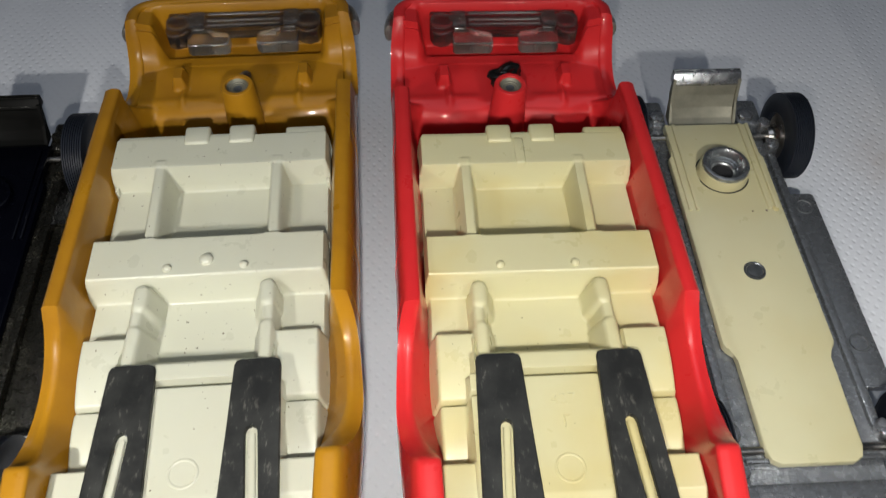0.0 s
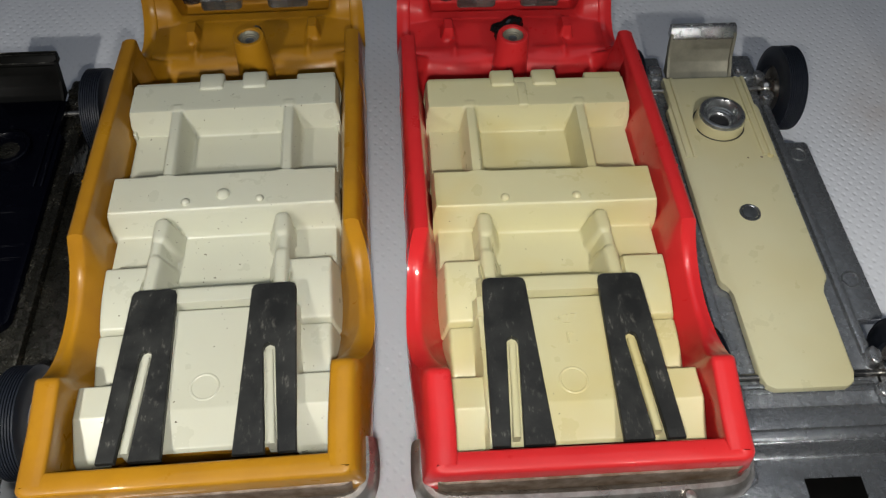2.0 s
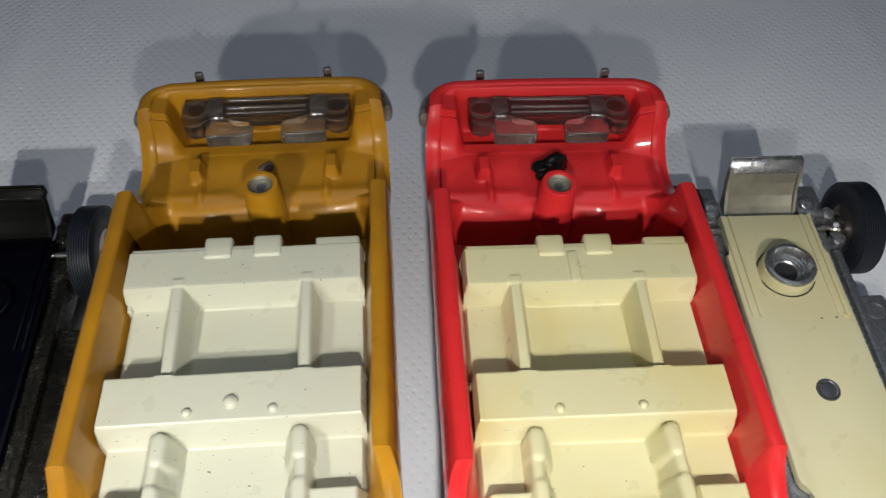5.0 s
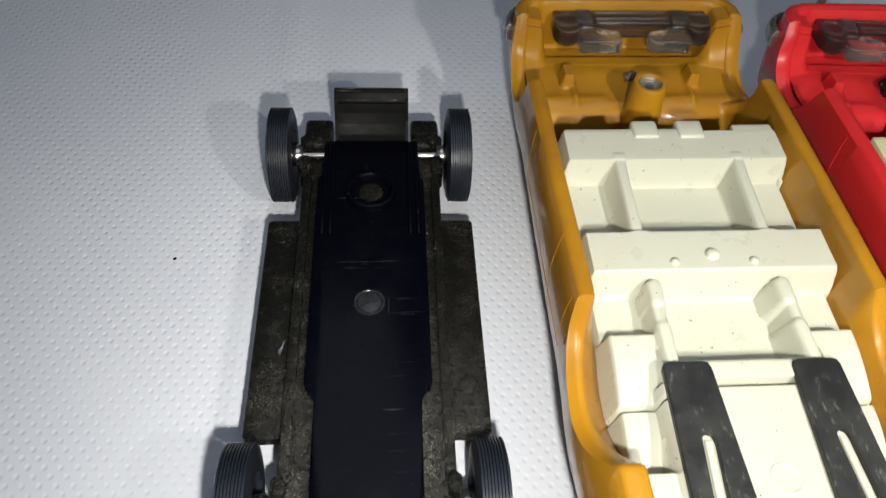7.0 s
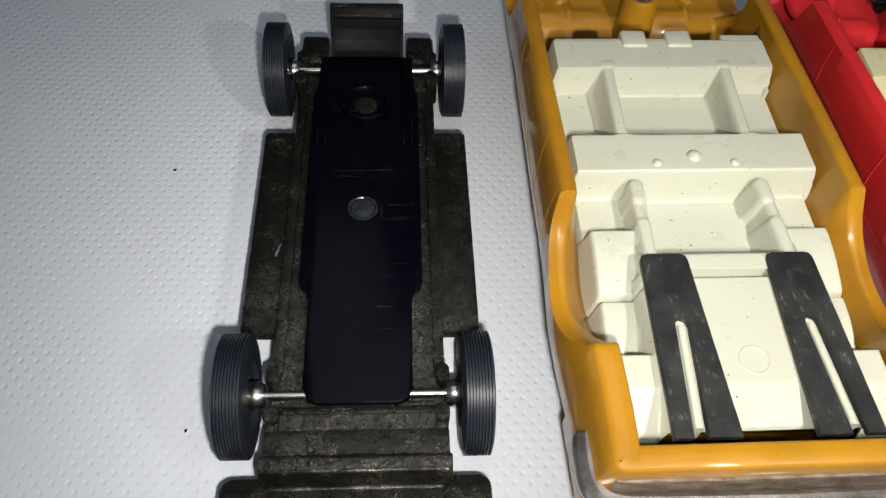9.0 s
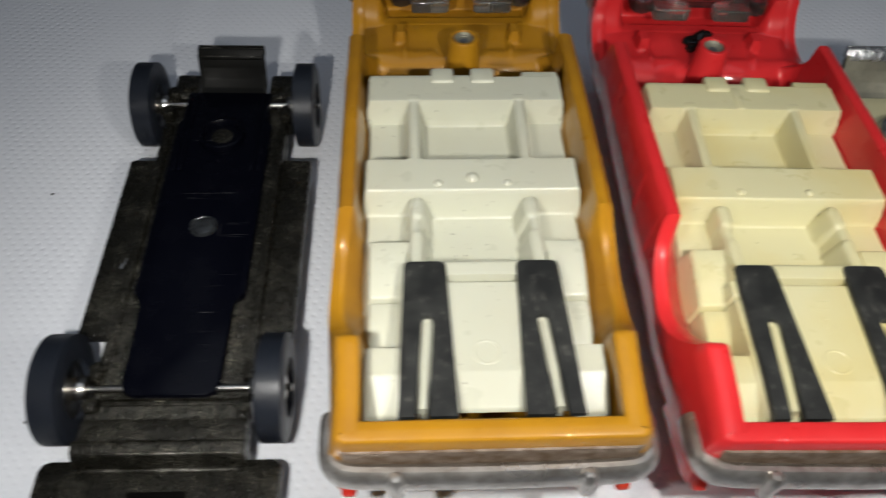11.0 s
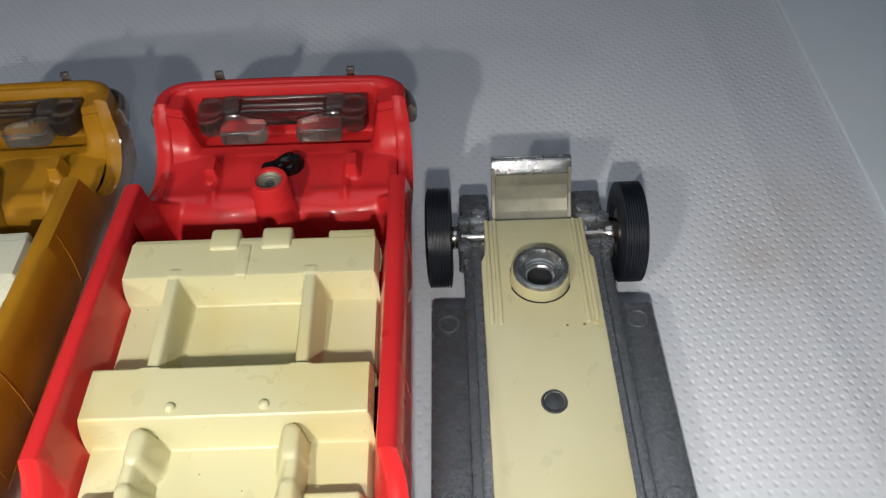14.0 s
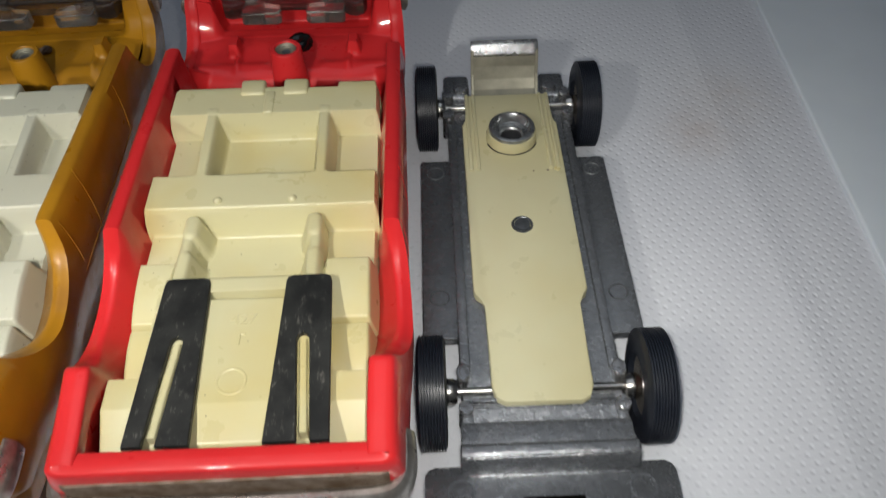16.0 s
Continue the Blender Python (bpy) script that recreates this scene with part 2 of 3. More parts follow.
def profile(bm, yz, x0, x1, r=0.3, seg=2):
    """A block from x0 to x1 whose side view is the outline yz."""
    b = bmesh.new()
    a = [b.verts.new((x0, y, z)) for y, z in yz]
    c = [b.verts.new((x1, y, z)) for y, z in yz]
    n = len(yz)
    b.faces.new(a)
    b.faces.new(c[::-1])
    for k in range(n):
        b.faces.new((a[k], c[k], c[(k + 1) % n], a[(k + 1) % n]))
    if r:
        low = min(z for y, z in yz) + 0.01
        bmesh.ops.bevel(b, geom=[e for e in b.edges if max(v.co.z for v in e.verts) > low], offset=r, segments=seg, affect="EDGES", profile=0.5, clamp_overlap=True)
    join(bm, b)


def lathe(bm, rz, centre, axis="z", seg=40):
    """Turns the outline (radius, height) round an axis through centre."""
    rings = []
    for r, h in rz:
        ring = []
        for k in range(seg):
            a = 2 * math.pi * k / seg
            p = (r * math.cos(a), r * math.sin(a), h)
            if axis == "x":
                p = (p[2], p[0], p[1])
            ring.append(bm.verts.new((centre[0] + p[0], centre[1] + p[1], centre[2] + p[2])))
        rings.append(ring)
    for a, b in zip(rings, rings[1:]):
        for k in range(seg):
            bm.faces.new((a[k], a[(k + 1) % seg], b[(k + 1) % seg], b[k]))
    return rings


def rounded(x0, x1, y0, y1, r, seg=5):
    out = []
    for cx, cy, a0 in ((x1 - r, y1 - r, 0), (x0 + r, y1 - r, 90), (x0 + r, y0 + r, 180), (x1 - r, y0 + r, 270)):
        for k in range(seg + 1):
            a = radians(a0 + 90 * k / seg)
            out.append((cx + r * math.cos(a), cy + r * math.sin(a)))
    return out


def ring_mark(bm, x, y, z, r, tube=0.16):
    lathe(bm, [(r - tube, z - 0.02), (r - tube * 0.5, z + tube * 0.7), (r + tube * 0.5, z + tube * 0.7), (r + tube, z - 0.02)], (x, y, 0), seg=28)


def dome(bm, x, y, z, r, h):
    rings = lathe(bm, [(r, z - 0.05), (r * 0.92, z + h * 0.45), (r * 0.6, z + h * 0.85), (r * 0.12, z + h)], (x, y, 0), seg=20)
    bm.faces.new(rings[-1])


# ---- setting ----
def ground_sheet():
    bm = bmesh.new()
    xs = sorted([-450, -300, -220, -180, 220, 300, 450] + [-150 + 2.0 * k for k in range(32)] + [-80 + 10 * k for k in range(16)] + [76 + 2.0 * k for k in range(24)])
    rows = []
    for x in xs:
        z = 0.35 * math.exp(-((x + 127) / 3.0) ** 2) - 0.25 * math.exp(-((x + 119) / 4.0) ** 2) + 0.3 * math.exp(-((x - 96) / 3.0) ** 2) - 0.2 * math.exp(-((x - 103) / 4.0) ** 2)
        rows.append([bm.verts.new((x + (0.012 * y if abs(x) < 200 else 0), y, z if y > -340 and y < 590 else 0)) for y in (-350, -100, 0, 100, 200, 300, 600)])
    for a, b in zip(rows, rows[1:]):
        for j in range(len(a) - 1):
            bm.faces.new((a[j], b[j], b[j + 1], a[j + 1]))
    low = [[bm.verts.new((x, y, -6)) for y in (-350, 600)] for x in (-450, 450)]
    bm.faces.new((low[0][0], low[0][1], low[1][1], low[1][0]))
    ob = new("table_cover", mesh_of(bm, "table_cover", PAPER, False))
    tagged(ob, "white embossed paper table cover with faint dimples", "table cover", kind="structure")
    bm = bmesh.new()
    b = bmesh.new()
    outline = [(105.4, -345), (446, -345), (446, 595), (134.5, 595)]
    slab(b, outline, 0.0, 1.4, 0.9, 3)
    join(bm, b)
    ob = new("white_board", mesh_of(bm, "white_board", BOARD))
    tagged(ob, "smooth white board lying on the paper table cover", "board")
    bm = bmesh.new()
    box(bm, -450, 450, -350, 600, -600, -6.2)
    tagged(new("tabletop", mesh_of(bm, "tabletop", WALL, False)), "plain pale table block under the paper cover", "table", kind="structure")
    # unseen walls, ceiling and floor, added to close the scene for bounced light
    for name, e in (("wall_north", (-640, 640, 750, 790, -600, 1000)), ("wall_south", (-640, 640, -540, -500, -600, 1000)),
                    ("wall_east", (600, 640, -500, 750, -600, 1000)), ("wall_west", (-640, -600, -500, 750, -600, 1000)), ("ceiling", (-640, 640, -540, 790, 1000, 1040)),
                    ("floor", (-640, 640, -540, 790, -640, -600))):
        bm = bmesh.new()
        box(bm, *e)
        tagged(new(name, mesh_of(bm, name, WALL, False)), "added unseen pale " + name.split("_")[0], name.split("_")[0], kind="structure")


ground_sheet()


# ---- car body, lying on its roof ----
REAR_ARCH, FRONT_ARCH = (-26.3, 12.0), (45.0, 9.2)


def rim_height(y, fall=0.2):
    """Height of the sill edge along the body's side."""
    z = 35.0 - 0.06 * (y + 15) if y > -15 else 35.0
    if y > 30:
        z = min(z, 33.2)
    if y < -38:
        z = 35.0 - fall * (-38 - y)
    for c, r in (REAR_ARCH, FRONT_ARCH):
        d = abs(y - c)
        if d < r:
            soft = 0.85 if c < 0 and y < c else 0.5
            z = min(z, z - max(0.0, 1 - (d / r) ** 2) ** soft * (9.0 if c < 0 else 9.5))
    return max(z, 32.2 if y > 55 else 31.0 if y < -45 else 0.0)


def low_height(y):
    """Height of the roof, windscreen and bonnet skin (the roof lies on the table)."""
    if y > 30:
        return 13.0 + 0.06 * (y - 30)
    if y > 10:
        return 13.0 * ((y - 10) / 20) ** 1.2
    if y < -44:
        return 0.8 * (-44 - y)
    return 0.0


def bulge(y, z):
    """How far the body's side stands out beyond its sill edge."""
    out = 1.5 * math.sin(math.pi * min(1.0, max(0.0, (36 - z) / 22)))
    if y < -18:
        # the tail flares out above the roof line into fins
        u = min(1.0, (-18 - y) / 24)
        out += 0.8 * u * u * (3 - 2 * u) * math.sin(math.pi * min(1.0, max(0.0, (33 - z) / 25))) ** 1.5
    if z < 14:
        out -= 0.38 * (14 - z)
    for c, r in (REAR_ARCH, FRONT_ARCH):
        d = abs(y - c) / (r + 2.5)
        if d < 1 and z > 14:
            out += 0.45 * (1 - d * d) ** 2
    return out


def perimeter(y0):
    """Points round the body: x, y, inward normal, wall thickness."""
    pts = []
    hx, y1, c = 21.6, 61.8, 4.0
    n = 150
    for k in range(n + 1):
        y = y0 + 1.3 + (y1 - c - y0 - 1.3) * k / n
        pts.append((-hx - 0.5 * math.sin(math.pi * k / n), y, 1, 0))
    for k in range(1, 8):
        a = radians(180 - 90 * k / 8)
        pts.append((-hx + c + c * math.cos(a), y1 - c + c * math.sin(a), -math.cos(a), -math.sin(a)))
    m = 36
    for k in range(m + 1):
        x = -hx + c + (2 * hx - 2 * c) * k / m
        pts.append((x, y1 + 0.7 * (1 - (x / hx) ** 2), 0, -1))
    for k in range(1, 8):
        a = radians(90 - 90 * k / 8)
        pts.append((hx - c + c * math.cos(a), y1 - c + c * math.sin(a), -math.cos(a), -math.sin(a)))
    for k in range(n + 1):
        y = y1 - c - (y1 - c - y0 - 1.3) * k / n
        pts.append((hx + 0.5 * math.sin(math.pi * k / n), y, -1, 0))
    for k in range(1, 8):
        a = radians(-90 * k / 8)
        pts.append((hx - 1.3 + 1.3 * math.cos(a), y0 + 1.3 + 1.3 * math.sin(a), -math.cos(a), -math.sin(a)))
    for k in range(m + 1):
        x = hx - 1.3 - (2 * hx - 2.6) * k / m
        pts.append((x, y0, 0, 1))
    for k in range(1, 8):
        a = radians(-90 - 90 * k / 8)
        pts.append((-hx + 1.3 + 1.3 * math.cos(a), y0 + 1.3 + 1.3 * math.sin(a), -math.cos(a), -math.sin(a)))
    return pts


def shell(y0, fall):
    bm = bmesh.new()
    rows = []
    for x, y, nx, ny in perimeter(y0):
        x *= 1 - 0.034 * min(1.0, max(0.0, (-28 - y) / 18))
        under = 0.75 * min(1.0, max(0.0, (-36 - y) / 14))
        top, low = rim_height(y, fall), low_height(y)
        th = 2.3
        if y > 50:
            th = 2.3 - 0.3 * min(1.0, (y - 50) / 6)
        if y < -28:
            th = 2.3 + 0.95 * min(1.0, (-28 - y) / 9)
        if ny == 0:
            th -= 0.6 * max(0.0, 1 - ((y + 24.5) / 12.0) ** 2)
        ring = []
        for k in range(11):
            z = low + (top - 0.5 - low) * k / 10
            o = bulge(y, z)
            ring.append((x - nx * o, y - ny * o * (0.6 if y > 0 else 0.0) + under * max(0.0, 23.5 - z), z))
        o = bulge(y, top)
        def inset(off, z, oy):
            px, py = x + nx * off, y + ny * oy
            if nx and ny and y < 0:
                px, py = max(-21.0 + off, min(21.0 - off, px)), max(y0 + oy, py)
            return (px, py, z)

        for off, dz in ((0.12, -0.22), (0.45, 0.0), (th * 0.5, 0.05), (th - 0.5, 0.0), (th - 0.13, -0.2), (th, -0.5)):
            ring.append(inset(off - o * 0.6, top + dz, off - o * (0.4 if y > 0 else 0.0)))
        for k in range(1, 8):
            z = top - 0.6 - (top - 0.6 - low - 2.0) * k / 7
            o = max(-3.0, bulge(y, z)) * 0.55
            if ny == 0 and -44 < y < 27:
                o -= 0.2 * min(34.5 - z, 11.0) * min(1.0, (y + 44) / 6, (27 - y) / 6)
            if ny == 0:
                o -= 1.2 * max(0.0, 1 - ((y + 26.3) / 11.0) ** 2) * min(1.0, max(0.0, (30 - z) / 5))
            px, py, z = inset(th - o, z, th - o * (1.6 if y > 0 else 0.5))
            ring.append((px, py + under * max(0.0, 23.5 - z), z))
        rows.append([bm.verts.new(p) for p in ring])
    n = len(rows)
    for k in range(n):
        a, b = rows[k], rows[(k + 1) % n]
        for j in range(len(a) - 1):
            bm.faces.new((a[j], b[j], b[j + 1], a[j + 1]))
    # skins of roof and bonnet, outside and inside, laid across from side to side
    for col in (0, len(rows[0]) - 1):
        loop = [r[col] for r in rows]
        edges = [bm.edges.get((loop[k], loop[(k + 1) % n])) for k in range(n)]
        bmesh.ops.triangle_fill(bm, edges=edges, use_beauty=False)
    return bm


def side_at(y, z, side, lift=0.1):
    k = min(1.0, max(0.0, (y + 49.4) / 105.0))
    return side * (21.6 + 0.5 * math.sin(math.pi * k) + bulge(y, z) + lift)


def side_line(bm, pts, side, wide=0.15):
    """A thin raised line on the body's side through points (y, z)."""
    rows = []
    for i, (y, z) in enumerate(pts):
        a, b = pts[max(0, i - 1)], pts[min(len(pts) - 1, i + 1)]
        dy, dz = b[0] - a[0], b[1] - a[1]
        length = math.hypot(dy, dz) or 1
        py, pz = -dz / length * wide, dy / length * wide
        rows.append([bm.verts.new((side_at(y + s * py, z + s * pz, side, l), y + s * py, z + s * pz)) for s, l in ((-1, -0.12), (-0.4, 0.06), (0.4, 0.06), (1, -0.12))])
    for a, b in zip(rows, rows[1:]):
        for j in range(3):
            bm.faces.new((a[j], b[j], b[j + 1], a[j + 1]))


def along(a, b, n=14):
    return [(a[0] + (b[0] - a[0]) * k / n, a[1] + (b[1] - a[1]) * k / n) for k in range(n + 1)]


def ease(v, a, b):
    u = np.clip((v - a) / (b - a), 0, 1)
    return u * u * (3 - 2 * u)


def bonnet_heights(x, y):
    """Inside of the bonnet: a bowl between broad, gently sloping wings, with a pocket for the headlamp lens."""
    s = np.abs(x)
    rim = np.array([[rim_height(b) for b in y[0]]])
    band = rim - 0.55 - 0.2 * (20.8 - s)
    # flat floor that rolls over in a soft lip and falls away towards the windscreen
    d = np.clip((41.2 - y + 0.5 * np.cos(x * 0.3)) / 4.7, 0, 1)
    floor = 22.2 - 8.5 * (1 - np.sqrt(1 - d * d)) + 0.5 * ease(y, 44.0, 50.5) + 0.35 * np.exp(-((y - 42.0) / 1.2) ** 2) * ease(s, 4.2, 6.5)
    floor = floor + 0.8 * np.exp(-((s - 11.6) / 0.6) ** 2) * ease(y, 39, 42) * (1 - ease(y, 46, 48))
    pocket = np.where(y > 50, 22.8 - 1.4 * ease(y, 54.4, 55.0), 0)
    inner = np.where(y > 54.4, pocket, np.maximum(floor, ease(y, 49.4, 51.8) * pocket))
    wide = 13.2 + 2.4 * ease(y, 49.5, 51.5) + 5.2 * (1 - ease(y, 35.5, 46.0))
    h = inner + np.maximum(band - inner, 0) * ease(s, wide, wide + 2.2)
    # pillars behind the lens
    h = np.maximum(h, 25.2 - 2.2 * np.maximum(np.abs(s - 12.6) - 0.9, 0) ** 1.0 * 2 - 2.0 * np.maximum(np.abs(y - 47.3) - 1.7, 0) * 2)
    # front panel above the grille
    h = h + np.maximum(32.0 - h, 0) * ease(y, 59.2, 60.2)
    return h


def bonnet_lining():
    bm = bmesh.new()
    gx, gy = np.linspace(-20.6, 20.6, 150), np.linspace(28.6, 60.9, 124)
    X, Y = np.meshgrid(gx, gy, indexing="ij")
    Z = bonnet_heights(X, Y)
    grid = [[bm.verts.new((X[a, b], Y[a, b], Z[a, b])) for b in range(len(gy))] for a in range(len(gx))]
    for a in range(len(gx) - 1):
        for b in range(len(gy) - 1):
            bm.faces.new((grid[a][b], grid[a + 1][b], grid[a + 1][b + 1], grid[a][b + 1]))
    return bm


def car_body(label, paint_mat, seat_mat, place, turn, lean, yellow):
    car = thing("upturned_toy_car", label, "toy car", place, turn, "upturned toy cars", lean)
    tail, fall = (-54.3, 0.07) if yellow else (-52.4, 0.2)
    part("shell", shell(tail, fall), paint_mat, car, angle=50)
    part("bonnet_lining", bonnet_lining(), paint_mat, car, angle=60)
    px = 0.8 if yellow else -0.2
    bm = bmesh.new()
    lathe(bm, [(4.3, 11), (3.15, 29.0), (2.95, 29.3), (2.3, 29.3), (2.1, 29.0), (2.0, 28.2), (0.05, 28.1)], (px, 38.3, 0), seg=36)
    pillar = part("screw_pillar", bm, paint_mat, car)
    bm = bmesh.new()
    lathe(bm, [(2.06, 29.0), (1.8, 28.7), (1.7, 28.5), (1.45, 28.45), (1.35, 28.3), (0.9, 28.25), (0.85, 28.2)], (px, 38.3, 0), seg=28)
    bore = part("bore", bm, FLAP, pillar, "bare drilled metal bore")
    bm = bmesh.new()
    lathe(bm, [(1.0, 28.26), (0.8, 28.2), (0.05, 28.16)], (px, 38.3, 0), seg=24)
    part("hole", bm, RIVET, bore)
    # glue or cast scar beside the pillar
    bm = bmesh.new()
    bmesh.ops.create_icosphere(bm, subdivisions=4, radius=1)
    big = 1.0 if not yellow else 0.4
    for v in bm.verts:
        d = 1 + 0.45 * noise.noise(v.co * 1.5 + Vector((3.1, 0.4, 0))) + 0.14 * noise.noise(v.co * 3.8)
        x, y, z = v.co.x * 3.7 * d * big, v.co.y * 1.9 * d * big, v.co.z * 2.0 * d * big
        v.co = Vector((x + 0.2, 47.6 + y + 0.42 * x, 23.2 + z))
    part("glue_blob" if not yellow else "casting_scar", bm, GLUE if not yellow else GRIME, car, "shiny black blob of glue" if not yellow else "rough bare casting scar")
    # clear headlamp lens: a bar with a round lobe at each end, two ridges and two L-shaped feet
    off, wide, ahead, up = (0.9, 0.93, 0.9, 0.9) if yellow else (0.3, 0.91, 0.9, 0.9)
    bm = bmesh.new()
    outline = [(-16.6, 58.9), (-16.9, 58.3), (-16.9, 53.6), (-16.2, 51.8), (-14.6, 51.1), (-12.8, 51.5), (-11.6, 52.8), (-11.2, 54.0),
               (11.2, 54.0), (11.6, 52.8), (12.8, 51.5), (14.6, 51.1), (16.2, 51.8), (16.9, 53.6), (16.9, 58.3), (16.6, 58.9)]
    slab(bm, [(x * wide + off, y + ahead) for x, y in outline], 26.2 + up, 29.4 + up, 0.5, 3)
    lens = part("headlamp_lens", bm, CLEAR, car, "clear plastic headlamp lens with two feet")
    for y, z, r in ((57.9, 29.5, 0.401), (55.6, 29.5, 0.34), (54.4, 29.3, 0.26)):
        bm = bmesh.new()
        lathe(bm, [(0.05, -7.4), (r, -7.3), (r * 1.05, 0), (r, 7.3), (0.05, 7.4)], (off, y + ahead, z + up - (0.2 if r > 0.4 else 0.0)), "x", 16)
        part("lens_ridge", bm, PRISM, lens, "glinting ridge along the lens")
    for s in (-1, 1):
        bm = bmesh.new()
        lathe(bm, [(2.5, 29.25), (2.4, 29.75), (1.9, 29.75), (1.7, 29.3)], (s * 14.2 * wide + off, 55.4 + ahead, up), seg=28)
        part("lamp_ring", bm, PRISM, lens)
    for s in (-1, 1):
        bm = bmesh.new()
        outline = [(s * x * wide / 0.94 + off, y + ahead) for x, y in ((11.2, 54.6), (11.2, 49.8), (10.7, 49.2), (3.5, 49.2), (2.8, 49.9), (2.8, 52.2), (3.4, 53.0), (6.6, 53.2), (7.4, 53.9), (7.4, 54.6))]
        slab(bm, outline if s < 0 else outline[::-1], 26.0 + up, 28.6 + up, 0.4, 3)
        a, b = sorted((s * 8.2 * wide / 0.94 + off, s * 11.2 * wide / 0.94 + off))
        profile(bm, [(y + ahead, z + up) for y, z in ((53.6, 27.2), (53.6, 28.4), (54.6, 29.6), (58.0, 29.9), (58.4, 29.7), (58.4, 28.8))], a, b, 0.25)
        part("lens_foot", bm, FROST, lens)
    # bumpers
    bm = bmesh.new()
    bumper_bar(bm, [(-23.5, 56.4), (-23.5, 58.4), (-22.3, 61.6), (-18.5, 63.6), (-8, 64.4), (8, 64.4), (18.5, 63.6), (22.3, 61.6), (23.5, 58.4), (23.5, 56.4)], 27.2, 1.0, 2.0)
    front = part("front_bumper", bm, CHROME, car, "worn chrome front bumper")
    for s in (-1, 1):
        bm = bmesh.new()
        box(bm, s * 12.3 - 0.8, s * 12.3 + 0.8, 64.2, 65.4, 24.6, 32.2, 0.35)
        part("overrider", bm, CHROME, front)
    high = 26.0 if yellow else 24.6
    bm = bmesh.new()
    bumper_bar(bm, [(x, y + tail) for x, y in ((-22.4, 7.4), (-22.6, 5.0), (-22.5, 1.8), (-21.7, -0.2), (-19.6, -1.3), (-14, -1.6), (0, -1.8), (14, -1.6), (19.6, -1.3), (21.7, -0.2), (22.5, 1.8), (22.6, 5.0), (22.4, 7.4))], high, 1.6, 2.6)
    rear = part("rear_bumper", bm, CHROME, car, "worn dull chrome rear bumper")
    for s in (-1, 1):
        bm = bmesh.new()
        lathe(bm, [(0.05, 3.1), (0.7, 3.0), (1.15, 2.4), (1.3, 0.8), (1.2, -2.2), (0.8, -3.3), (0.05, -3.5)], (s * 13.2, tail - 2.9, high), seg=20)
        part("overrider", bm, CHROME, rear)
    bm = bmesh.new()
    slab(bm, rounded(-21.1, 21.1, tail - 0.35, tail + 4.0, 1.4), 22.0, high + 5.0, 0.3)
    part("rear_valance", bm, GRIME, car, "grimy bare rear valance above the bumper")
    for s in (-1, 1):
        bm = bmesh.new()
        profile(bm, [(tail - 0.9, 17.0), (tail - 0.2, 18.2), (tail + 4, 18.8), (tail + 4, 15.2), (tail - 0.2, 15.6)], s * 20.4 - 1.1, s * 20.4 + 1.1, 0.6, 3)
        part("tail_lamp", bm, LAMPRED, car, "red tail lamp tip")
    # tail fins that run on below the bumper's ends
    for s in (-1, 1):
        bm = bmesh.new()
        profile(bm, [(tail + 15, 27.5), (tail + 6, 25.5), (tail + 2.5, 22.5), (tail + 0.6, 19.6), (tail + 0.3, 16.6), (tail + 2.5, 14.6), (tail + 15, 13.0)], *sorted((s * 18.8, s * 22.4)), 0.9, 3)
        part("tail_fin", bm, paint_mat, car)
    # side windows of smoky clear plastic between the roof and the waist line
    for s in (-1, 1):
        for y0, y1 in ((-34.0, -15.5), (-14.0, 2.5), (4.0, 15.0)):
            bm = bmesh.new()
            rows = [[bm.verts.new((side_at(y0 + (y1 - y0) * a / 12, 3.0 + 8.0 * b / 4, s, 0.12), y0 + (y1 - y0) * a / 12, 3.0 + 8.0 * b / 4)) for b in range(5)] for a in range(13)]
            for p, q in zip(rows, rows[1:]):
                for b in range(4):
                    bm.faces.new((p[b], q[b], q[b + 1], p[b + 1]))
            part("side_window", bm, SMOKE, car, "smoky clear plastic side window")
    # pressed lines of doors and wings
    for s in (-1, 1):
        for pts in (along((23, 31.5), (20.5, 16)), along((-2, 34), (-4, 16)), along((23, 21.5), (-14, 22.5), 24), along((-12.5, 33), (-13.2, 24))):
            bm = bmesh.new()
            side_line(bm, pts, s)
            part("door_line", bm, paint_mat, car)
    seats(car, seat_mat, yellow)
    return car


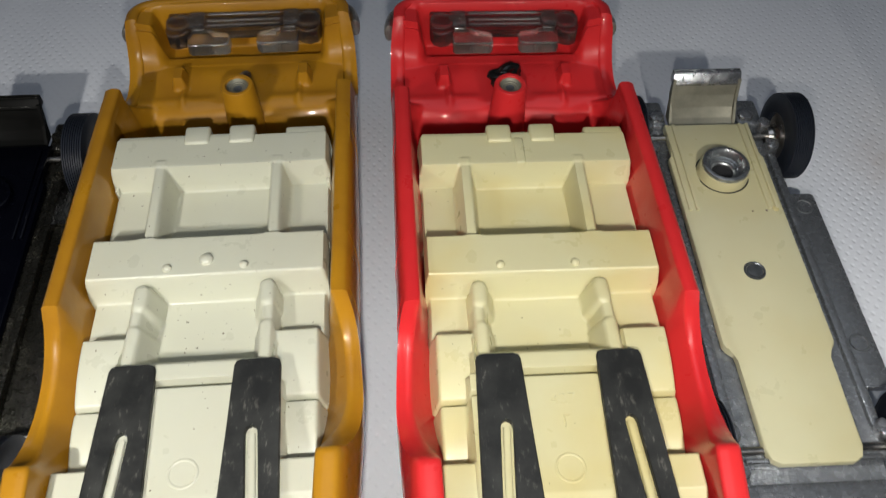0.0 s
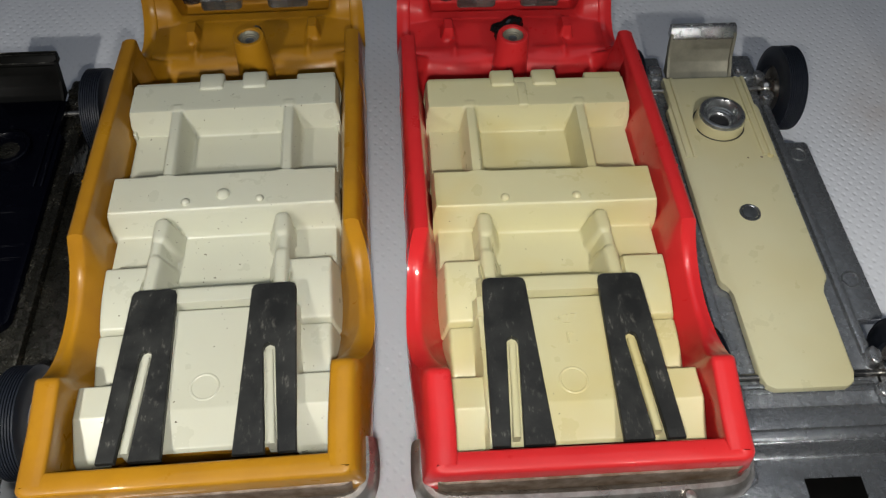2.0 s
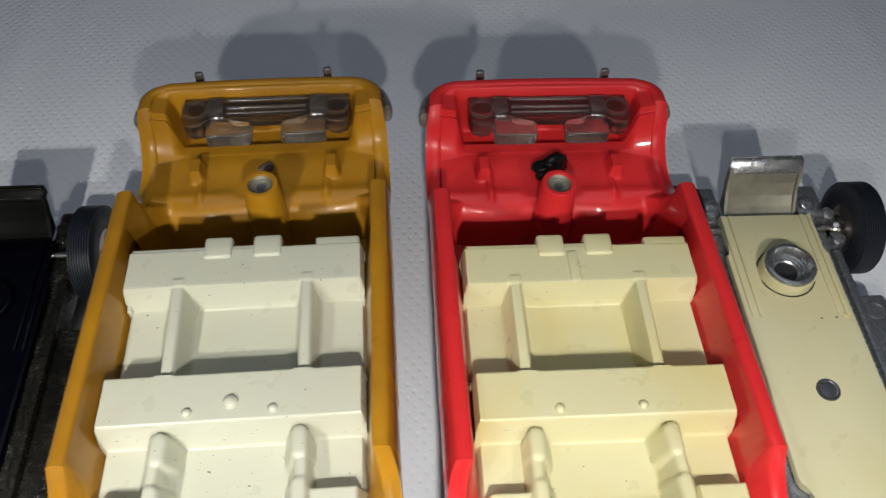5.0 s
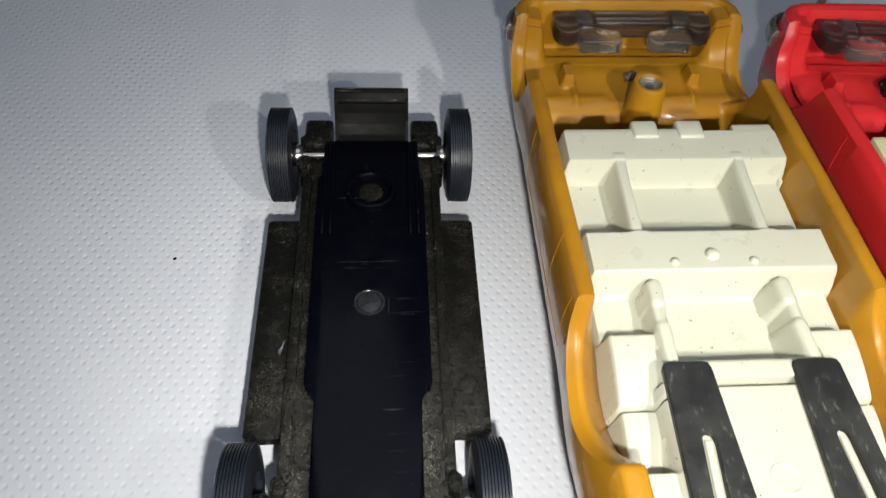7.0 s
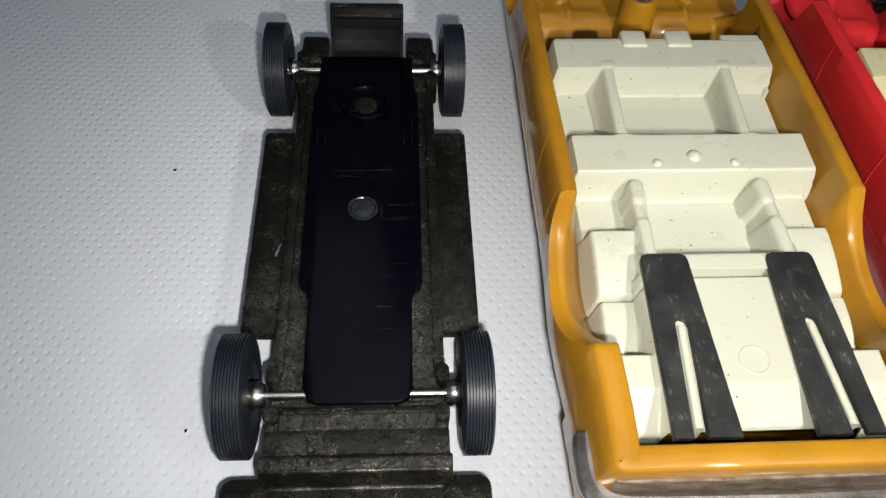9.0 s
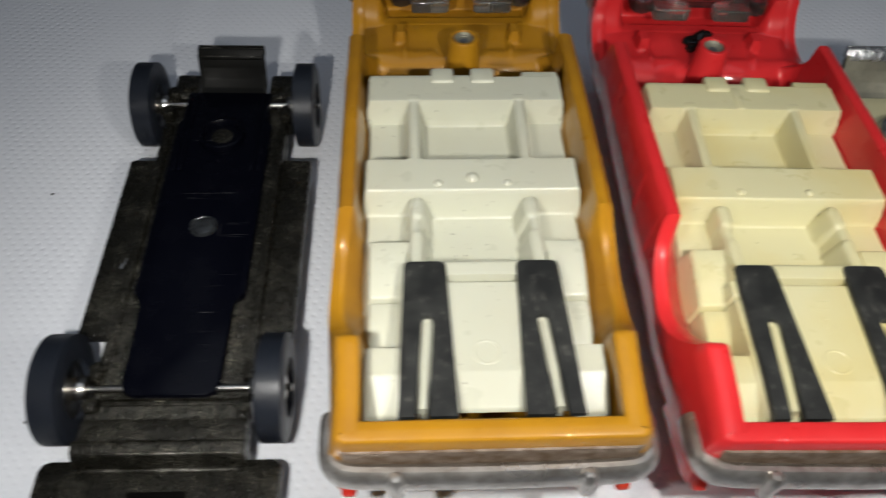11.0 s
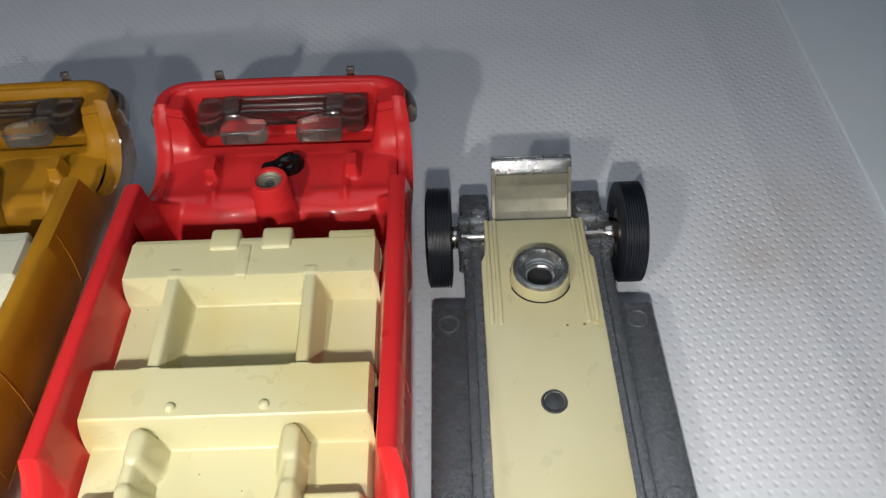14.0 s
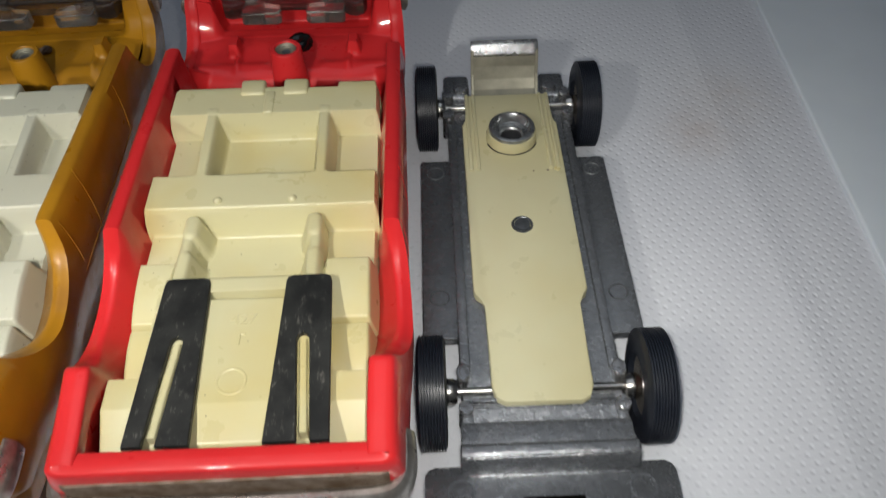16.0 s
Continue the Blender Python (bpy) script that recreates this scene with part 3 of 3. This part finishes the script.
def bumper_bar(bm, plan, z, ry, rz, seg=14):
    """A rounded bar that follows the plan (x, y) at height z."""
    pts = []
    for k in range(len(plan) - 1):
        p0, p1, p2, p3 = plan[max(0, k - 1)], plan[k], plan[k + 1], plan[min(len(plan) - 1, k + 2)]
        for j in range(6):
            u = j / 6
            pts.append(tuple(0.5 * (2 * p1[i] + (p2[i] - p0[i]) * u + (2 * p0[i] - 5 * p1[i] + 4 * p2[i] - p3[i]) * u * u + (3 * p1[i] - p0[i] - 3 * p2[i] + p3[i]) * u ** 3) for i in (0, 1)))
    pts.append(plan[-1])
    rings = []
    for i, p in enumerate(pts):
        a, b = pts[max(0, i - 1)], pts[min(len(pts) - 1, i + 1)]
        dx, dy = b[0] - a[0], b[1] - a[1]
        n = math.hypot(dx, dy)
        nx, ny = -dy / n, dx / n
        end = 0.75 if i in (0, len(pts) - 1) else 1.0
        rings.append([bm.verts.new((p[0] + nx * ry * end * math.cos(2 * math.pi * j / seg), p[1] + ny * ry * end * math.cos(2 * math.pi * j / seg), z + rz * end * math.sin(2 * math.pi * j / seg))) for j in range(seg)])
    for a, b in zip(rings, rings[1:]):
        for j in range(seg):
            bm.faces.new((a[j], a[(j + 1) % seg], b[(j + 1) % seg], b[j]))
    bm.faces.new(rings[0][::-1])
    bm.faces.new(rings[-1])


def seat_heights(x, y, shift, ahead):
    """Height of the seat moulding, seen from below: drafted blocks, ribs and cells that run softly into each other."""
    k = 3.4
    ax = np.abs(x)
    ix = np.abs(x - shift)
    total = np.exp(k * (np.full_like(x, 21.0) - 30))

    def block(u0, u1, y0, y1, top, u=ix, draft=0.14, far=None, near=None, inn=None):
        nonlocal total
        far, near, inn = far or draft, near or draft, inn or draft
        low = np.exp(-k * np.clip(top - 30 + 0 * x, -60, 60)) + np.exp(-k * np.clip(top - 30 - (u0 - u) / inn, -60, 60)) * (u0 > 0) + np.exp(-k * np.clip(top - 30 - (u - u1) / draft, -60, 60))
        low = low + np.exp(-k * np.clip(top - 30 - (y - y1) / far, -60, 60)) + np.exp(-k * np.clip(top - 30 - (y0 - y) / near, -60, 60))
        total = total + 1.0 / low

    T = 31.6
    side = 18.5
    # front bench, its cells and ribs
    block(0, side, 15.6, 22.7, T - 0.05 * np.maximum(0, ax - 17.6) ** 2, ax)
    block(10, side, 0, 17, 26.2, ax)
    block(0, 10.6, 0, 17, 25.7)
    block(9.15, 10.85, 0, 17, T - 0.055 * (16 - y), draft=0.2)
    # rear bench, side cells, centre cell
    block(0, side, -7.4, 0.4, T - 0.05 * np.maximum(0, ax - 17.6) ** 2, ax, near=0.2)
    block(10.5, 18.3, -18, -6, 26.2, ax)
    block(0, 11, -23, -6, 25.5)
    # stepped side blocks, each rolling down towards the tail
    block(10.9, 17.6, -27.2, -16.9, 29.5 - 0.023 * np.maximum(0, -17.6 - y) ** 2, ax, draft=0.22, far=0.14, near=0.14, inn=0.14)
    block(10.9, 17.5, -37.2, -27.6, 27.3 - 0.034 * np.maximum(0, -28.4 - y) ** 2, ax, draft=0.22, far=0.14, near=0.14, inn=0.14)
    block(10.9, 17.8, -47.3, -37.4, 29.9 - np.maximum(0, -42.2 - y) * 0.62, ax)
    # lip and deck
    block(0, 11.6, -25.2 + ahead, -22.3 + ahead, 31.05, far=0.5, near=0.05)
    block(0, 12.4, -47.6, -25.4 + ahead, deck_height(y))
    h = 30 + np.log(total) / k

    def capsule(p, q, r, top, flat):
        """A round-topped rib from p to q."""
        nonlocal h
        dx, dy = q[0] - p[0], q[1] - p[1]
        u = np.clip(((ix - p[0]) * dx + (y - p[1]) * dy) / (dx * dx + dy * dy), 0, 1)
        d = np.hypot(ix - p[0] - u * dx, y - p[1] - u * dy)
        steep = np.where(ix < p[0] + u * dx, 3.2, 9.0)
        rib = top + flat * (np.sqrt(np.maximum(0.0, 1 - (d / r) ** 2)) - 1) - steep * np.maximum(0.0, d - 0.96 * r)
        h = np.maximum(h, rib)

    # arms between the cells: a round lobe at the bench, a waist and a broad tail
    capsule((9.7, -9.3), (9.8, -11.8), 1.3, 30.9, 0.8)
    capsule((10.0, -11.5), (10.2, -17.0), 0.9, 30.5, 0.5)
    capsule((10.0, -16.5), (10.3, -23.4), 1.2, 30.8, 0.5)
    # dark gaps: before the rear bench, behind the lip and across the side steps
    h -= 5.0 * np.exp(-((y - 0.78) / 0.3) ** 2) * (np.abs(ix - 10.0) > 1.5)
    h -= 3.2 * np.exp(-((y + 25.6 - ahead) / 0.27) ** 2) * (ix < 10.8) + 2.2 * np.exp(-((y + 27.4) / 0.24) ** 2) * (ix > 11.2)
    # hair gap along the outer side of each arm
    h -= 0.9 * np.exp(-((ix - 11.05) / 0.16) ** 2) * (y < -8.2) * (y > -22.6)
    return h


def deck_height(y):
    """Top of the deck behind the rear bench; it bends down towards the tail."""
    return 30.6 - np.maximum(0, -42.2 - y) * 0.25


def ribbon(bm, rows, low, top, mirror=1, shift=0.0, ends=(True, True)):
    """A stiff band over rows (y, x0, x1) that lies flat on the deck."""
    e, rings = 0.14, []
    for y, x0, x1 in rows:
        z = 0.0
        a, b = sorted((mirror * x0 + shift, mirror * x1 + shift))
        rings.append([bm.verts.new(p) for p in ((a, y, z + low), (a, y, z + top - e), (a + e, y, z + top), (b - e, y, z + top), (b, y, z + top - e), (b, y, z + low))])
    for p, q in zip(rings, rings[1:]):
        for j in range(5):
            bm.faces.new((p[j], p[j + 1], q[j + 1], q[j]))
    for ring, wanted in ((rings[0], ends[0]), (rings[-1], ends[1])):
        if wanted:
            bm.faces.new(ring)


def seats(car, mat, yellow):
    """The seat moulding seen from below, its bumps, and the two forked black strips on it."""
    top = 31.55
    shift = 0.0 if yellow else -0.9
    gx, gy = np.arange(-18.9, 18.91, 0.27), np.arange(-47.7, 24.61, 0.22)
    X, Y = np.meshgrid(gx, gy, indexing="ij")
    Z = seat_heights(X, Y, shift, 0.0 if yellow else 1.1)
    bm = bmesh.new()
    grid = [[bm.verts.new((X[a, b], Y[a, b], Z[a, b])) for b in range(len(gy))] for a in range(len(gx))]
    for a in range(len(gx) - 1):
        for b in range(len(gy) - 1):
            bm.faces.new((grid[a][b], grid[a + 1][b], grid[a + 1][b + 1], grid[a][b + 1]))
    # studs and stops along the front edge
    for x0, x1, y0, y1, h in ((-6.6, -2.1, 20.6, 24.8, 0.55), (1.2, 5.8, 20.6, 24.8, 0.55), (11.2, 18.3, 21.0, 24.2, 0.0), (-18.3, 5.4, 21.0, 23.3, -0.02)):
        box(bm, x0, x1, y0, y1, top - 6, top + h, 0.6 if h > 0.1 else 0.45, 3)
    # thin skirts that stand out beside the benches
    if yellow:
        for y0, y1 in ((14.0, 20.5), (-7.0, 0.0)):
            for s in (-1, 1):
                box(bm, s * 18.5 - 0.3, s * 18.5 + 0.3, y0, y1, 20, 27.6, 0.2)
    # fingers that fill the slots of the strips
    for s in (-1, 1):
        ribbon(bm, [(y + (-1.0 if yellow else 0.0), 8.3 + 0.065 * (-33.4 - y), 9.3 + 0.067 * (-33.4 - y)) for y in (-33.0, -36, -39, -41.0, -42.5, -45, -47.3)], 28.0, 31.2, s, 0.3 if yellow else 0.0)
    ring_mark(bm, -0.6 if not yellow else 0.2, -39.0, 30.55, 1.95, 0.26)
    for x in (-6.0, 6.0):
        dome(bm, x + shift, -5.9, top, 0.75, 0.6)
    if yellow:
        dome(bm, 0, -4.6, top, 1.15, 0.8)
    else:
        box(bm, -2.0, -0.1, 15.5, 21.6, top - 2, top + 0.3, 0.4, 3)
    if not yellow:
        box(bm, -0.5, -0.2, -33.2, -31.2, 30.4, 30.72, 0.12)
        box(bm, -0.5, 0.5, -31.5, -31.2, 30.4, 30.72, 0.12)
    part("seat_moulding", bm, mat, car, ("ivory" if yellow else "yellowed cream") + " plastic seat moulding seen from below", 60)
    if not yellow:
        text = bpy.data.curves.new("embossed_number", "FONT")
        text.body, text.size, text.extrude, text.align_x = "427", 2.5 * K, 0.12 * K, "CENTER"
        me = bpy.data.meshes.new_from_object(bpy.data.objects.new("lettering", text))
        me.materials.clear()
        me.materials.append(mat)
        number = new("embossed_number", me)
        number.parent = car
        number.location = (-0.1 * K, -29.6 * K, 30.6 * K)
    back, across = (-1.0, 0.3) if yellow else (0.0, 0.0)
    for s in (-1, 1):
        bm = bmesh.new()
        head = [(-21.7, 6.5, 11.4), (-21.95, 5.85, 12.05), (-22.6, 5.6, 12.3), (-27.0, 5.45, 12.45), (-32.0, 5.28, 12.63)]
        ribbon(bm, [(y + back, a, b) for y, a, b in head], 30.62, 31.5, s, across, (True, False))
        # the two legs on either side of the slot
        for edge, tip, start, end in ((4.65, -1, 7.9, 8.95), (13.2, 1, 9.65, 10.7)):
            rows = []
            for y in (-32.0, -32.25, -32.6, -33.2, -36, -39, -41.0, -42.5, -45, -48.6):
                outer = (5.28 if tip < 0 else 12.63) + (edge - (5.28 if tip < 0 else 12.63)) * (-32.0 - y) / 16.6
                inner = 8.77 + (start - 8.77) * math.sqrt(max(0.0, 1 - ((33.2 + y) / 1.2) ** 2)) if y > -33.2 else start + (end - start) * (-33.2 - y) / 15.4
                rows.append((y + back, *sorted((outer, inner))))
            ribbon(bm, rows, 30.62, 31.5, s, across, (False, True))
        part("forked_strip", bm, STRIP, car, "scuffed black forked strip")


car_body("ochre yellow die-cast toy car body lying on its roof", OCHRE, IVORY, (-52.8, 1.9, 0), 0.75, -0.5, True)
car_body("glossy red die-cast toy car body lying on its roof", RED, CREAM, (0, 0, 0), 0.0, 0.7, False)


# ---- chassis on its wheels ----
def chassis(label, cast, floor_mat, place, turn, dark):
    car = thing("toy_car_chassis", label, "toy car chassis", place, turn, "toy car chassis beside the bodies")
    bm = bmesh.new()
    # tub with raised side rails
    slab(bm, [(-13.3, -45.0), (13.3, -45.0), (13.3, 30.0), (12.6, 34), (12.6, 40.5), (-12.6, 40.5), (-12.6, 34), (-13.3, 30)], 4.5, 8.6, 0.3)
    for s in (-1, 1):
        a, b = sorted((s * 11.6, s * 13.3))
        profile(bm, [(-31.5, 6), (-31.5, 9.6), (30.5, 9.9), (32.5, 6)], a, b, 0.3)
        # front horns beside the flap
        a, b = sorted((s * 8.0, s * 13.8))
        box(bm, a, b, 40.0, 48.0, 5.0, 9.4, 0.9, 3)
    profile(bm, [(-45.2, 5.0), (-45.2, 9.4), (-42.0, 9.3), (-40.8, 9.3), (-40.8, 5.0)], -13.6, 13.6, 0.2)
    profile(bm, [(-48.6, 5.0), (-48.4, 7.6), (-47.5, 10.0), (-46.9, 10.5), (-45.4, 10.7), (-44.9, 10.2), (-44.9, 5.0)], -13.9, 13.9, 0.45, 3)
    pan = part("pan", bm, cast, car)
    fore = 0.8 if dark else 0.0
    for y0, y1, z, half in ((-37.2, -36.5, 9.5, 11.6), (-38.1, -37.4, 8.95, 11.6), (-47.5, -47.15, 10.4, 13.3), (-48.95, -48.4, 7.0, 12.6)):
        bm = bmesh.new()
        box(bm, -half, half, y0, y1, 5.0, z, 0.16)
        part("cross_ridge", bm, cast if y0 > -40 else WORN if dark else BRIGHT, pan, "" if y0 > -40 else "worn edge with bright specks")
    for s in (-1, 1):
        bm = bmesh.new()
        box(bm, s * 12.5 - 0.9, s * 12.5 + 0.9, -41.0, -37.0, 5.0, 9.35, 0.3)
        part("end_block", bm, cast, pan)
    for s in (-1, 1):
        for x0, x1, y, d, z in ((11.6, 13.8, -38.6, 1.3, 10.4), (11.9, 13.9, -32.4, 1.6, 11.0), (11.8, 14.2, 32.6, 1.5, 11.2), (11.8, 14.2, 39.0, 1.3, 11.2), (8.6, 11.6, 42.3, 1.3, 10.4)):
            a, b = sorted((s * x0, s * x1))
            y += fore if y > 0 else 0.0
            bm = bmesh.new()
            slab(bm, rounded(a, b, y - d, y + d, 0.8), 5.0, z, 0.45, 3)
            # grey chassis: the lugs' highlights are put into a paler zinc
            part("axle_bracket", bm, cast if dark else BRIGHT, pan, "" if dark else "metal lug in paler zinc for its lit look")
    for s in (-1, 1):
        bm = bmesh.new()
        outline = [(s * 13.2, 21.0), (s * 18.7, 21.0), (s * 19.3, 20.4), (s * 19.4, -23.0), (s * 18.9, -23.6), (s * 13.2, -23.6)]
        slab(bm, outline if s < 0 else outline[::-1], 5.8, 7.8, 0.25)
        flange = part("sill_flange", bm, cast, car)
        for y in (17.4, -14.8):
            bm = bmesh.new()
            ring_mark(bm, s * 16.3, y, 7.8, 1.7, 0.2)
            # grey chassis: paler metal puts the rings' glints into their colour
            part("ejector_mark", bm, cast if dark else TURNED, flange)
        if not dark:
            # pale strip added for the glints at the flange's end
            bm = bmesh.new()
            a, b = sorted((s * 13.4, s * 18.8))
            box(bm, a, b, -23.78, -23.5, 6.2, 7.86, 0.08)
            part("edge_glint", bm, BRIGHT, flange, "pale strip for the glints along the edge")
        if dark and s < 0:
            bm = bmesh.new()
            slab(bm, [(-15.1, -8.2), (-14.8, -8.6), (-14.5, -7.9), (-14.3, -6.6), (-14.1, -5.6), (-14.4, -6.0), (-14.7, -7.1), (-15.0, -7.5)], 7.7, 7.85)
            part("nick", bm, BRIGHT, flange, "bright nick worn through the black finish")
    bm = bmesh.new()
    slab(bm, rounded(-19.6, 19.6, -62.0, -47.0, 1.6), 4.4, 6.6, 0.3)
    for s in (-1, 1):
        ring_mark(bm, s * 14.0, -51.2, 6.6, 2.0, 0.2)
    part("rear_flange", bm, cast, car)
    # no opening is cut: a black block carries the slot's shade
    bm = bmesh.new()
    box(bm, -4.6, 4.9, -56.0, -52.2, 6.3, 6.75, 0.15)
    part("slot", bm, MATT, car, "raised black block for the shaded slot in the rear flange")
    # upright flap at the nose, curving up out of the pan
    bm = bmesh.new()
    line = [(39.0, 8.4), (40.6, 8.7), (42.2, 9.6), (43.6, 11.4), (44.8, 14.0), (46.0, 18.4)]
    tall = 0.84 if dark else 1.0

    def stand(pts):
        return [(y + fore, 8.4 + (z - 8.4) * tall) for y, z in pts]

    line = stand(line)
    back = [(y + 1.3, z - 0.5) for y, z in line]
    profile(bm, line + back[::-1], -7.3, 7.3, 0.25)
    # grey chassis: the flap's base colour carries the cream reflection
    flap = part("nose_flap", bm, BLACK if dark else FLAP, car, "" if dark else "bare metal nose flap with a cream reflection in its colour")
    for s in (-1, 1):
        bm = bmesh.new()
        a, b = sorted((s * 6.9, s * 7.5))
        profile(bm, stand([(40.2, 8.6), (43.8, 12.6), (45.2, 17.9), (46.6, 17.7), (44.0, 8.6)]), a, b, 0.2)
        part("cheek", bm, BLACK if dark else FLAP, flap)
    bm = bmesh.new()
    profile(bm, stand([(45.2, 16.4), (45.1, 16.9), (46.4, 18.9), (47.8, 18.9), (47.8, 16.4)]), -7.5, 7.5, 0.2)
    # grey chassis: the rim's highlight is put into its colour
    part("rim", bm, BLACK if dark else BRIGHT, flap, "" if dark else "upper rim in paler zinc for its highlight")
    for y, z in stand(((45.5, 17.3), (46.7, 18.92), (47.5, 18.92))):
        bm = bmesh.new()
        box(bm, -7.3, 7.3, y - 0.14, y + 0.14, z - 0.4, z + 0.12, 0.08)
        part("ridge", bm, WORN if dark else BRIGHT, flap)
    # plastic floor with rails, boss hole and rivet
    bm = bmesh.new()
    end = -37.1 if dark else -38.0
    outline = [(-9.2, 39.2 + fore), (9.2, 39.2 + fore), (9.2, 30.4), (10.2, 29.4), (10.2, -15.5), (9.8, -16.6), (8.6, -17.6), (8.4, -19), (8.3, end + 2.6), (7.6, end + 0.8), (6.2, end),
               (-6.2, end), (-7.6, end + 0.8), (-8.3, end + 2.6), (-8.4, -19), (-8.6, -17.6), (-9.8, -16.6), (-10.2, -15.5), (-10.2, 29.4), (-9.2, 30.4)]
    slab(bm, outline[::-1], 9.0, 10.5, 0.3)
    plate = part("floor_plate", bm, floor_mat, car, "blue-black plastic floor plate" if dark else "dull cream plastic floor plate")
    for s in (-1, 1):
        for x in (7.4, 8.9):
            bm = bmesh.new()
            box(bm, s * x - 0.4, s * x + 0.4, 15.0, 39.0, 10.0, 11.0, 0.25)
            part("rail", bm, floor_mat, plate)
    if not dark:
        for x, y, rad, mat in ((8.6, 15.0, 0.7, CREAM), (6.6, 14.6, 0.28, GRIME), (3.7, 14.5, 0.22, GRIME)):
            bm = bmesh.new()
            dome(bm, x, y, 10.5, rad, rad * 0.4)
            part("stain", bm, mat, plate, "small raised speck of glue or dirt")
    # cup of the floor plate with the metal screw boss inside
    lift = 0.0 if not dark else -1.9
    # flat disc on the plate; its dark colour stands for the gap's shade
    bm = bmesh.new()
    edge = [(max(-5.15, min(5.15, 5.6 * math.cos(2 * math.pi * k / 48))), 24.8 + fore + 5.6 * math.sin(2 * math.pi * k / 48)) for k in range(48)]
    slab(bm, edge, 10.2, 10.56)
    part("boss_gap_disc", bm, NAVY if dark else DARK, plate, "dark-coloured disc for the shaded gap round the screw boss")
    bm = bmesh.new()
    lathe(bm, [(4.95, 10.3), (4.85, 13.3 + lift), (4.75, 13.6 + lift), (4.6, 13.7 + lift), (4.05, 13.7 + lift), (3.9, 13.5 + lift), (3.4, 12.6 + lift), (3.35, 12.0 + lift), (2.95, 11.9 + lift), (2.9, 11.6 + lift), (2.55, 11.5 + lift), (2.5, 11.2 + lift), (2.2, 10.9 + lift)], (0, 24.8 + fore, 0), seg=48)
    boss = part("screw_boss", bm, NAVY if dark else TURNED, car, "" if dark else "turned grey metal boss with a threaded hole")
    if not dark:
        bm = bmesh.new()
        lathe(bm, [(5.35, 10.2), (5.2, 11.4), (5.1, 12.6), (4.95, 12.9), (4.6, 12.9)], (0, 24.8 + fore, 0), seg=48)
        part("cup", bm, floor_mat, boss, "cream plastic cup round the metal boss")
    # shallow disc whose dark colour stands for the depth of the hole
    bm = bmesh.new()
    lathe(bm, [(2.3, max(11.0 + lift, 10.6)), (2.0, 10.58), (0.05, 10.57)], (0, 24.8 + fore, 0), seg=30)
    part("threaded_hole", bm, SOOT if dark else DARK, boss)
    bm = bmesh.new()
    rr = 2.5 if dark else 1.9
    lathe(bm, [(rr + 0.25, 10.45), (rr + 0.1, 10.75), (rr - 0.1, 10.75), (rr - 0.3, 10.55)], (0, 0, 0), seg=30)
    dome(bm, 0, 0, 10.5, rr - 0.3, 0.45)
    part("rivet", bm, DULL if dark else RIVET, plate, "dull metal rivet head")
    # axles and wheels
    for y, xw in ((36.2 + fore, 17.7), (-35.2, 18.1)):
        bm = bmesh.new()
        lathe(bm, [(0.05, -xw - 2.6), (0.7, -xw - 2.5), (0.7, xw + 2.5), (0.05, xw + 2.6)], (0, y, 9.35), "x", 14)
        axle = part("axle", bm, STEEL, car, "bright steel wire axle")
        for s in (-1, 1):
            if s > 0:
                xw -= 0.4
            bm = bmesh.new()
            lathe(bm, [(0.7, -1.5), (1.9, -1.4), (2.2, -0.6), (2.2, 0.5), (1.8, 1.2), (0.7, 1.3)], (s * (xw - 2.9), y, 9.35), "x", 22)
            part("collar", bm, STEEL, axle)
            wheel = new("wheel")
            wheel.parent = car
            wheel.location = (s * xw * K, y * K, 9.4 * K)
            bm = bmesh.new()
            w = 2.4
            out = [(5.2, -w), (7.2, -w), (8.6, -w * 0.92), (9.1, -w * 0.8)]
            for k in range(9):
                x = -w * 0.74 + k * w * 0.19
                out += [(9.4, x - 0.12), (9.4, x + 0.12), (9.05, x + 0.17), (9.05, x + 0.27)] if k < 8 else [(9.4, x - 0.1), (9.4, x + 0.16)]
            out += [(9.1, w * 0.86), (8.6, w * 0.95), (7.2, w), (5.2, w), (5.0, w * 0.7), (5.0, -w * 0.7), (5.2, -w)]
            lathe(bm, out, (0, 0, 0), "x", 64)
            part("tyre", bm, TYRE, wheel, "ribbed black rubber tyre", 25)
            bm = bmesh.new()
            lathe(bm, [(5.15, -1.6), (4.6, -1.2), (1.8, -1.0), (1.6, -1.6), (0.6, -1.6), (0.6, 1.6), (1.6, 1.8), (3.0, 1.3), (4.6, 1.4), (5.15, 1.7)], (0, 0, 0), "x", 40)
            part("rim", bm, CHROME if not dark else STEEL, wheel, "dull metal wheel rim")
    return car


chassis("grey cast zinc toy car chassis with cream floor plate", ZINC, FLOORCREAM, (45.2, 4.9, 0), -0.7, False)
chassis("blackened toy car chassis with blue-black plastic floor plate", SOOT, NAVY, (-104.7, 3.8, 0), 0.4, True)


# ---- small things ----
def crumb(x, y, size, seed):
    b = bmesh.new()
    bmesh.ops.create_icosphere(b, subdivisions=2, radius=1)
    for v in b.verts:
        d = 1 + 0.5 * noise.noise(v.co * 1.5 + Vector((seed, 0, 0)))
        v.co = Vector((v.co.x * size * 1.6 * d, v.co.y * size * d, v.co.z * size * 0.6 * d + size * 0.45))
    ob = new("crumb", mesh_of(b, "crumb", MATT))
    ob.matrix_world = pose(x * K, y * K, 0, 0, 0, 40 * seed)
    tagged(ob, "tiny dark crumb lying on the white table paper", "crumb", "crumbs on the paper")


for i, (x, y, size) in enumerate(((-142.7, 21.6, 0.24), (-132, -33, 0.2))):
    crumb(x, y, size, i + 1)
